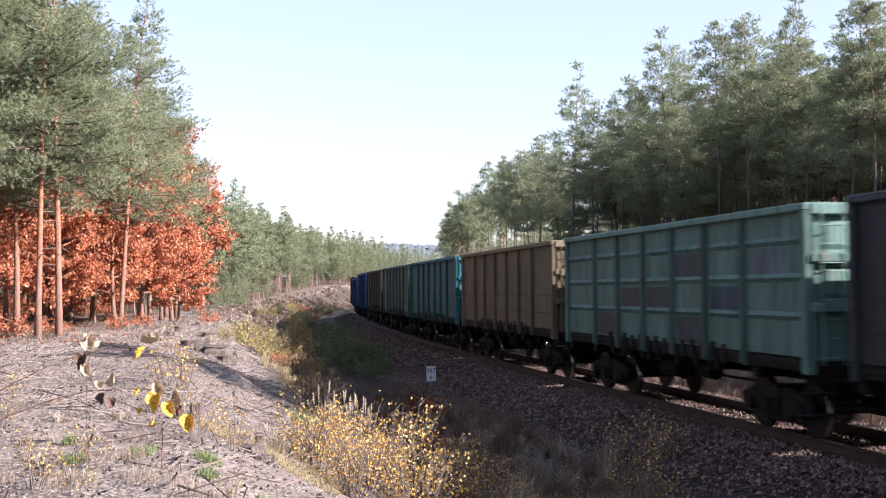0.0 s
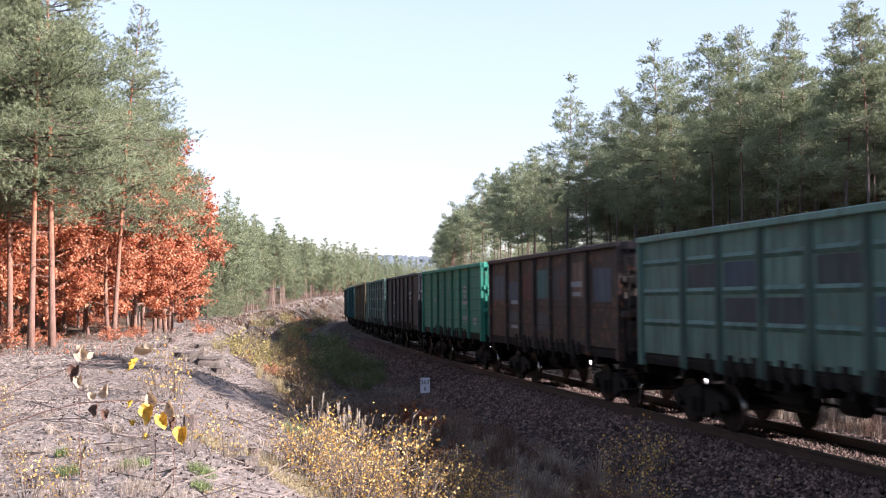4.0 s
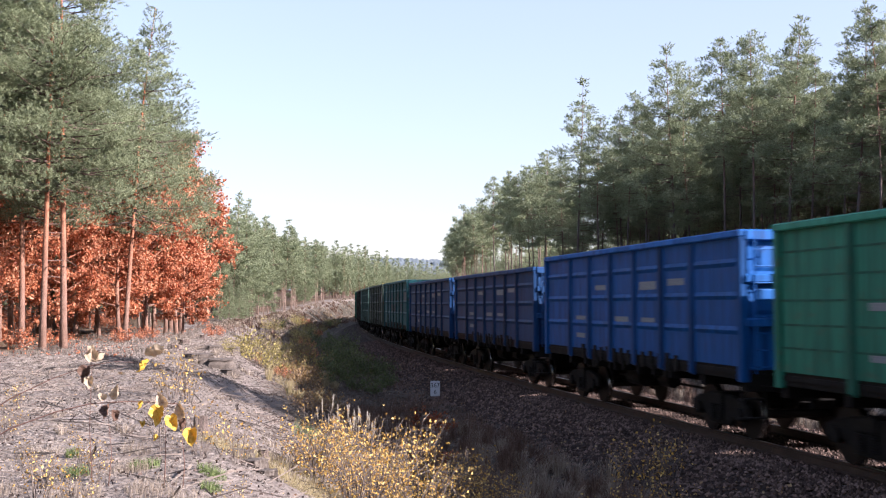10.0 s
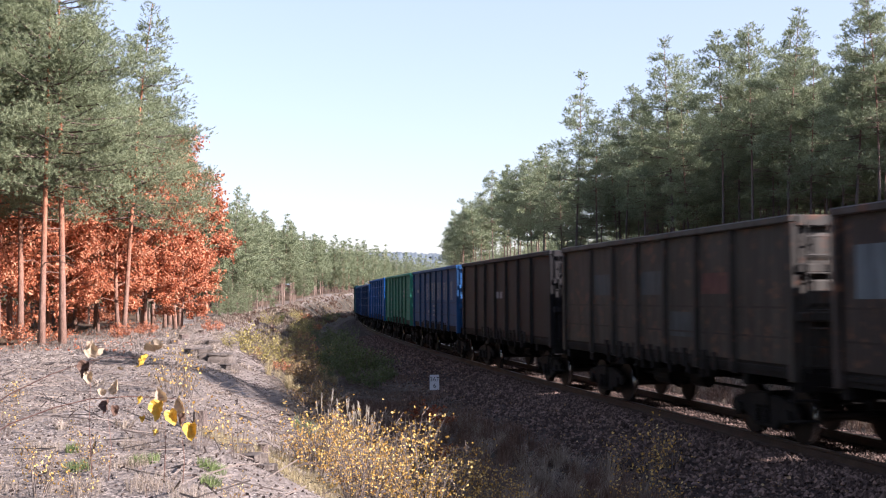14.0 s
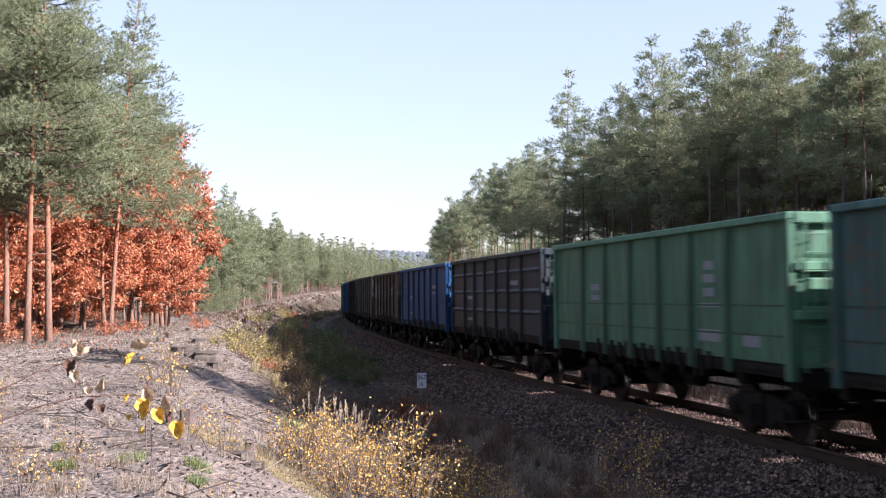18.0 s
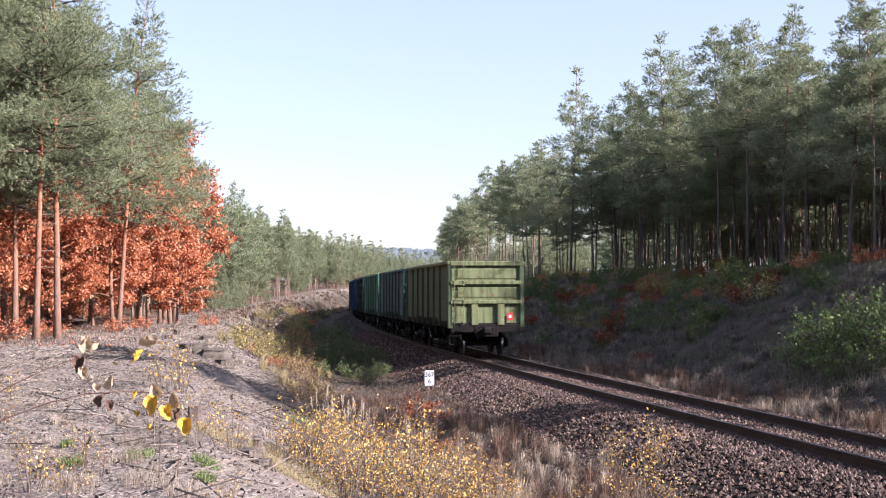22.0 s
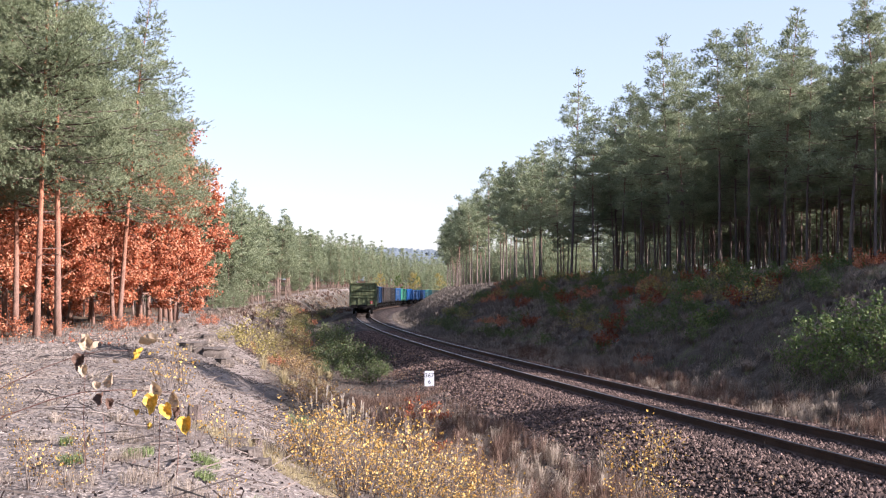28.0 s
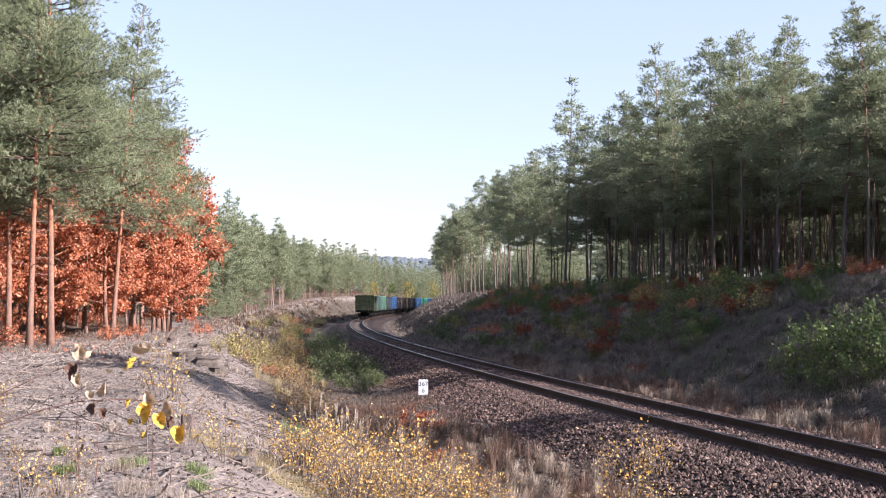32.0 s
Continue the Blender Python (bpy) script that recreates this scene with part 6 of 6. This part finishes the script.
sapling("long dry cane with withered cream and brown leaves", -3.1, 10.02,
        (([(-1.5, 0.1, 0.25), (-0.69, 0.0, 0.75), (-0.35, 0.0, 0.91), (-0.04, 0.0, 1.02), (0.2, 0.0, 1.06), (0.45, 0.0, 1.05)], 0.006), ([(-1.5, 0.1, 0.27), (-1.9, 0.16, -0.05)], 0.009),
         ([(0.01, 0.02, -0.05), (-0.02, 0.02, 0.5), (0.0, 0.0, 1.06)], 0.005)),
        (("cream", 0.0, -0.01, 1.06, 0.13, 72, 15), ("cream", 0.05, 0.0, 1.05, 0.11, 40, -50), ("cream", 0.02, -0.02, 1.18, 0.07, -60, 140), ("brown", -0.03, -0.02, 1.02, 0.13, -84, 170), ("cream", -0.01, -0.03, 0.93, 0.10, -86, 185),
         ("cream", 0.50, -0.01, 1.10, 0.17, 15, -95), ("yellow", 0.50, -0.02, 1.06, 0.12, -50, 110), ("cream", 0.26, 0.03, 0.94, 0.06, 20, 80)))
LITTLE = bush_meshes(71, 0.75, 0.30, 9, 110, 0.04, M_YELLOW, low=0.3)
for x, y, size in ((-4.75, 19.9, 1.5), (-4.4, 19.4, 1.2), (-3.5, 9.9, 0.6), (-3.2, 10.4, 0.5), (-2.75, 12.6, 1.0), (-3.3, 9.3, 0.7), (-3.9, 9.6, 0.6), (-2.4, 13.0, 0.9), (-3.6, 11.4, 0.6), (-2.9, 9.0, 0.5), (-1.75, 9.4, 0.5), (-5.2, 13.6, 0.7), (-6.6, 17.6, 0.7)):
    bush("weed", LITTLE, "withered weed with tiny yellow leaves in the litter", x, y, group="weeds in the litter", turn=77 * x, size=size)
STALK = [Build().tube([(0, 0, -0.05), (0.05 * k, 0.03, 0.4), (0.02, 0.05 * k, 0.85), (0.12, 0.1 * k, 1.05)], [0.006, 0.005, 0.004, 0.002], 5, caps=False).mesh("stem", M_TWIG) for k in (-1, 1, 2)]
for i, (x, y, size) in enumerate(((0.55, 15.0, 0.8), (0.75, 14.8, 0.7), (0.35, 15.4, 0.9), (-1.95, 13.9, 0.7), (1.3, 15.6, 0.5), (-2.2, 14.2, 0.8), (-3.4, 13.8, 0.6), (0.9, 15.2, 0.6), (-0.5, 13.6, 0.6), (5.75, 20.9, 0.35), (11.2, 37.0, 0.9), (11.6, 37.2, 0.8))):
    st = tagged(new("dry_stalk"), "bare dry stalk standing in the grass", "stalk", "dry stalks")
    st.matrix_basis = pose(x, y, gz(x, y), 0, 0, 80 * i) @ Matrix.Scale(size, 4)
    part("stem", STALK[i % 3], st)


limb = tagged(new("fallen_limb"), "dark bare limb fallen across the shaded bank", "branch")
limb.matrix_basis = pose(7.3, 58.0, gz(7.3, 58.0))
rise = gz(8.4, 58.1) - gz(7.3, 58.0)
part("stem", Build().tube([(-0.3, -0.05, 0.0), (0.3, 0.0, 0.35 * rise + 0.06), (0.7, 0.08, 0.7 * rise + 0.10), (1.1, 0.1, rise + 0.12)], [0.05, 0.045, 0.035, 0.015], 7).mesh("stem", M_BARKDARK), limb)
part("twig", Build().tube([(0.5, 0.03, 0.5 * rise + 0.08), (0.7, -0.2, 0.6 * rise + 0.35), (0.75, -0.3, 0.6 * rise + 0.6)], [0.02, 0.012, 0.004], 5).mesh("twig", M_BARKDARK), limb)


# ---- distance marker ----
def text_mesh(body, size):
    cu = bpy.data.curves.new("lettering", "FONT")
    cu.body, cu.size, cu.align_x, cu.align_y, cu.extrude = body, size, "CENTER", "CENTER", 0.002
    ob = new("lettering", cu)
    me = bpy.data.meshes.new_from_object(ob.evaluated_get(bpy.context.evaluated_depsgraph_get()))
    bpy.data.objects.remove(ob)
    me.materials.clear()
    me.materials.append(M_BLACK)
    return me


def distance_marker(x, y):
    z = gz(x, y)
    t = tagged(new("distance_marker"), "white enamel distance plate with black figures on a short post", "railway sign")
    t.matrix_basis = pose(x, y, z, 0, 0, 4)
    w, h, r = 0.165, 0.265, 0.03
    outline = []
    for cx, cz, a0 in ((w - r, h - r, 0), (-w + r, h - r, 90), (-w + r, -h + r, 180), (w - r, -h + r, 270)):
        for k in range(4):
            a = radians(a0 + 30 * k)
            outline.append((cx + r * math.cos(a), cz + r * math.sin(a)))
    up = -0.365 - z
    plate = part("plate", Build().prism(outline, -0.006, 0.006).mesh("plate", M_WHITE), t, m=pose(0, -0.045, up))
    part("figures", text_mesh("367", 0.215), plate, "black painted figures", m=pose(0, -0.007, 0.105, 90, 0, 0))
    part("figures", text_mesh("6", 0.215), plate, "black painted figures", m=pose(0, -0.007, -0.12, 90, 0, 0))
    part("post", Build().tube([(0, 0, -0.3), (0, 0, up + 0.2)], [0.03, 0.03], 10).mesh("post", M_STENCIL), t, "grey steel post")
    b = Build()
    for q in (0.12, -0.12):
        b.box(-0.04, 0.04, -0.04, 0.034, up + q - 0.012, up + q + 0.012)
    part("clamp", b.mesh("clamp", M_IRON), t)


distance_marker(-0.55, 40.4)


# ---- stumps, clods and the broken turf edge ----
M_CUT = material("cut_wood", [(0.13, 0.10, 0.075), (0.24, 0.19, 0.145), (0.36, 0.30, 0.235)], 0.1, 0.9, 0.2)
M_EARTH = material("dark_peaty_earth", [(0.045, 0.036, 0.03), (0.10, 0.082, 0.068), (0.22, 0.185, 0.155)], 0.4, 0.95, 0.8)


def stump(x, y, r, h, seed):
    q = random.Random(seed)
    t = tagged(new("stump"), "weathered low tree stump in the cleared strip", "stump", "stumps of the cleared strip")
    t.matrix_basis = pose(x, y, gz(x, y), 0, 0, q.uniform(0, 360))
    n, b = 12, Build()
    ring = [q.uniform(0.85, 1.15) for _ in range(n)]
    for zz, k in ((-0.1, 1.7), (0.03, 1.35), (0.4 * h, 1.05), (h, 1.0)):
        b.v += [(r * k * ring[i] * math.cos(6.2832 * i / n), r * k * ring[i] * math.sin(6.2832 * i / n), zz + 0.02 * q.uniform(-1, 1)) for i in range(n)]
    for k in range(3):
        b.f += [(k * n + i, k * n + (i + 1) % n, (k + 1) * n + (i + 1) % n, (k + 1) * n + i) for i in range(n)]
    part("bark", b.mesh("bark", M_BARKGREYSHADE), t)
    c = Build()
    c.v = [(0.97 * r * ring[i] * math.cos(6.2832 * i / n), 0.97 * r * ring[i] * math.sin(6.2832 * i / n), h + 0.006) for i in range(n)] + [(0, 0, h + 0.012)]
    c.f = [(i, (i + 1) % n, n) for i in range(n)]
    part("cut_face", c.mesh("cut_face", M_CUT), t, "grey-brown sawn face")


for i, (x, y, r, h) in enumerate(((-3.2, 14.9, 0.09, 0.22), (-9.6, 40.5, 0.16, 0.2), (-8.9, 33.0, 0.13, 0.15), (-10.8, 47.0, 0.18, 0.22), (-11.3, 53.0, 0.16, 0.22), (-10.4, 34.5, 0.13, 0.14), (-2.35, 14.6, 0.07, 0.12))):
    stump(x, y, r, h, i)


def clod(x, y, lx, ly, h, turn, seed):
    """A broken block of turf: dark earth sides, littered top."""
    q = np.random.default_rng(seed)
    n = 18
    a = np.arange(n) * 2 * math.pi / n
    shape = 1 + 0.14 * q.normal(0, 1, n)
    b = Build()
    for zz, k in ((-0.25, 1.12), (0.15 * h, 1.05), (0.55 * h, 0.96), (0.9 * h, 1.0), (h, 0.86)):
        rr = k * (shape + 0.035 * q.normal(0, 1, n))
        b.v += [(lx * rr[i] * math.copysign(abs(math.cos(a[i])) ** 0.6, math.cos(a[i])), ly * rr[i] * math.copysign(abs(math.sin(a[i])) ** 0.6, math.sin(a[i])), zz + 0.05 * h * q.normal()) for i in range(n)]
    for k in range(4):
        b.f += [(k * n + i, k * n + (i + 1) % n, (k + 1) * n + (i + 1) % n, (k + 1) * n + i) for i in range(n)]
    b.v.append((0, 0, h))
    b.f += [(4 * n + i, 4 * n + (i + 1) % n, 5 * n) for i in range(n)]
    t = tagged(new("turf_block", b.mesh("turf_block", M_EARTH)), "broken block of dark earth and turf on the bank", "clod", "clods on the bank")
    t.matrix_basis = pose(x, y, gz(x, y), 0, 0, turn)


for i, (x, y, lx, ly, h, turn) in enumerate(((-7.35, 36.4, 0.55, 0.6, 0.20, 8), (-8.0, 36.9, 0.42, 0.5, 0.15, 30), (-6.9, 35.9, 0.24, 0.34, 0.11, 60), (-2.55, 13.9, 0.16, 0.10, 0.09, 20), (-2.3, 13.5, 0.14, 0.12, 0.08, 70), (-2.05, 13.1, 0.12, 0.08, 0.07, 10),
                                            (-8.6, 44.5, 0.4, 0.35, 0.22, 0), (-9.4, 51.5, 0.5, 0.4, 0.25, 30), (-10.3, 58.0, 0.5, 0.5, 0.28, 60), (-8.3, 40.5, 0.3, 0.25, 0.18, 15), (-11.4, 66.0, 0.6, 0.5, 0.3, 20))):
    clod(x, y, lx, ly, h, turn, i)


# ---- what moves: the goods train runs along the arc ----
PITCH = 13.92


def motions():
    times = [0.5 * i for i in range(65)]
    for i, w in enumerate(WAGONS):
        rows = []
        for t in times:
            q = t - 20.3
            s = -5.758 + 14.243 * q + 0.048 * q * q + (i + 0.5) * PITCH
            xa, ya, _ = on_track(s - 4.325)
            xb, yb, _ = on_track(s + 4.325)
            rows.append((t, pose((xa + xb) / 2, (ya + yb) / 2, 0.0, 0, 0, math.degrees(math.atan2(yb - ya, xb - xa)))))
        walk(w, rows)
    # the tail wagon's wheelsets roll
    steps = [k / FPS for k in range(int(32 * FPS) + 1)]
    for bogie in [o for o in WAGONS[0].children if o.name.startswith("bogie")]:
        for axle in [o for o in bogie.children if o.name.startswith("wheelset")]:
            place = axle.matrix_basis.copy()
            walk(axle, [(t, place @ pose(0, 0, 0, 0, math.degrees((14.243 * (t - 20.3) + 0.048 * (t - 20.3) ** 2) / 0.475), 0)) for t in steps])


motions()
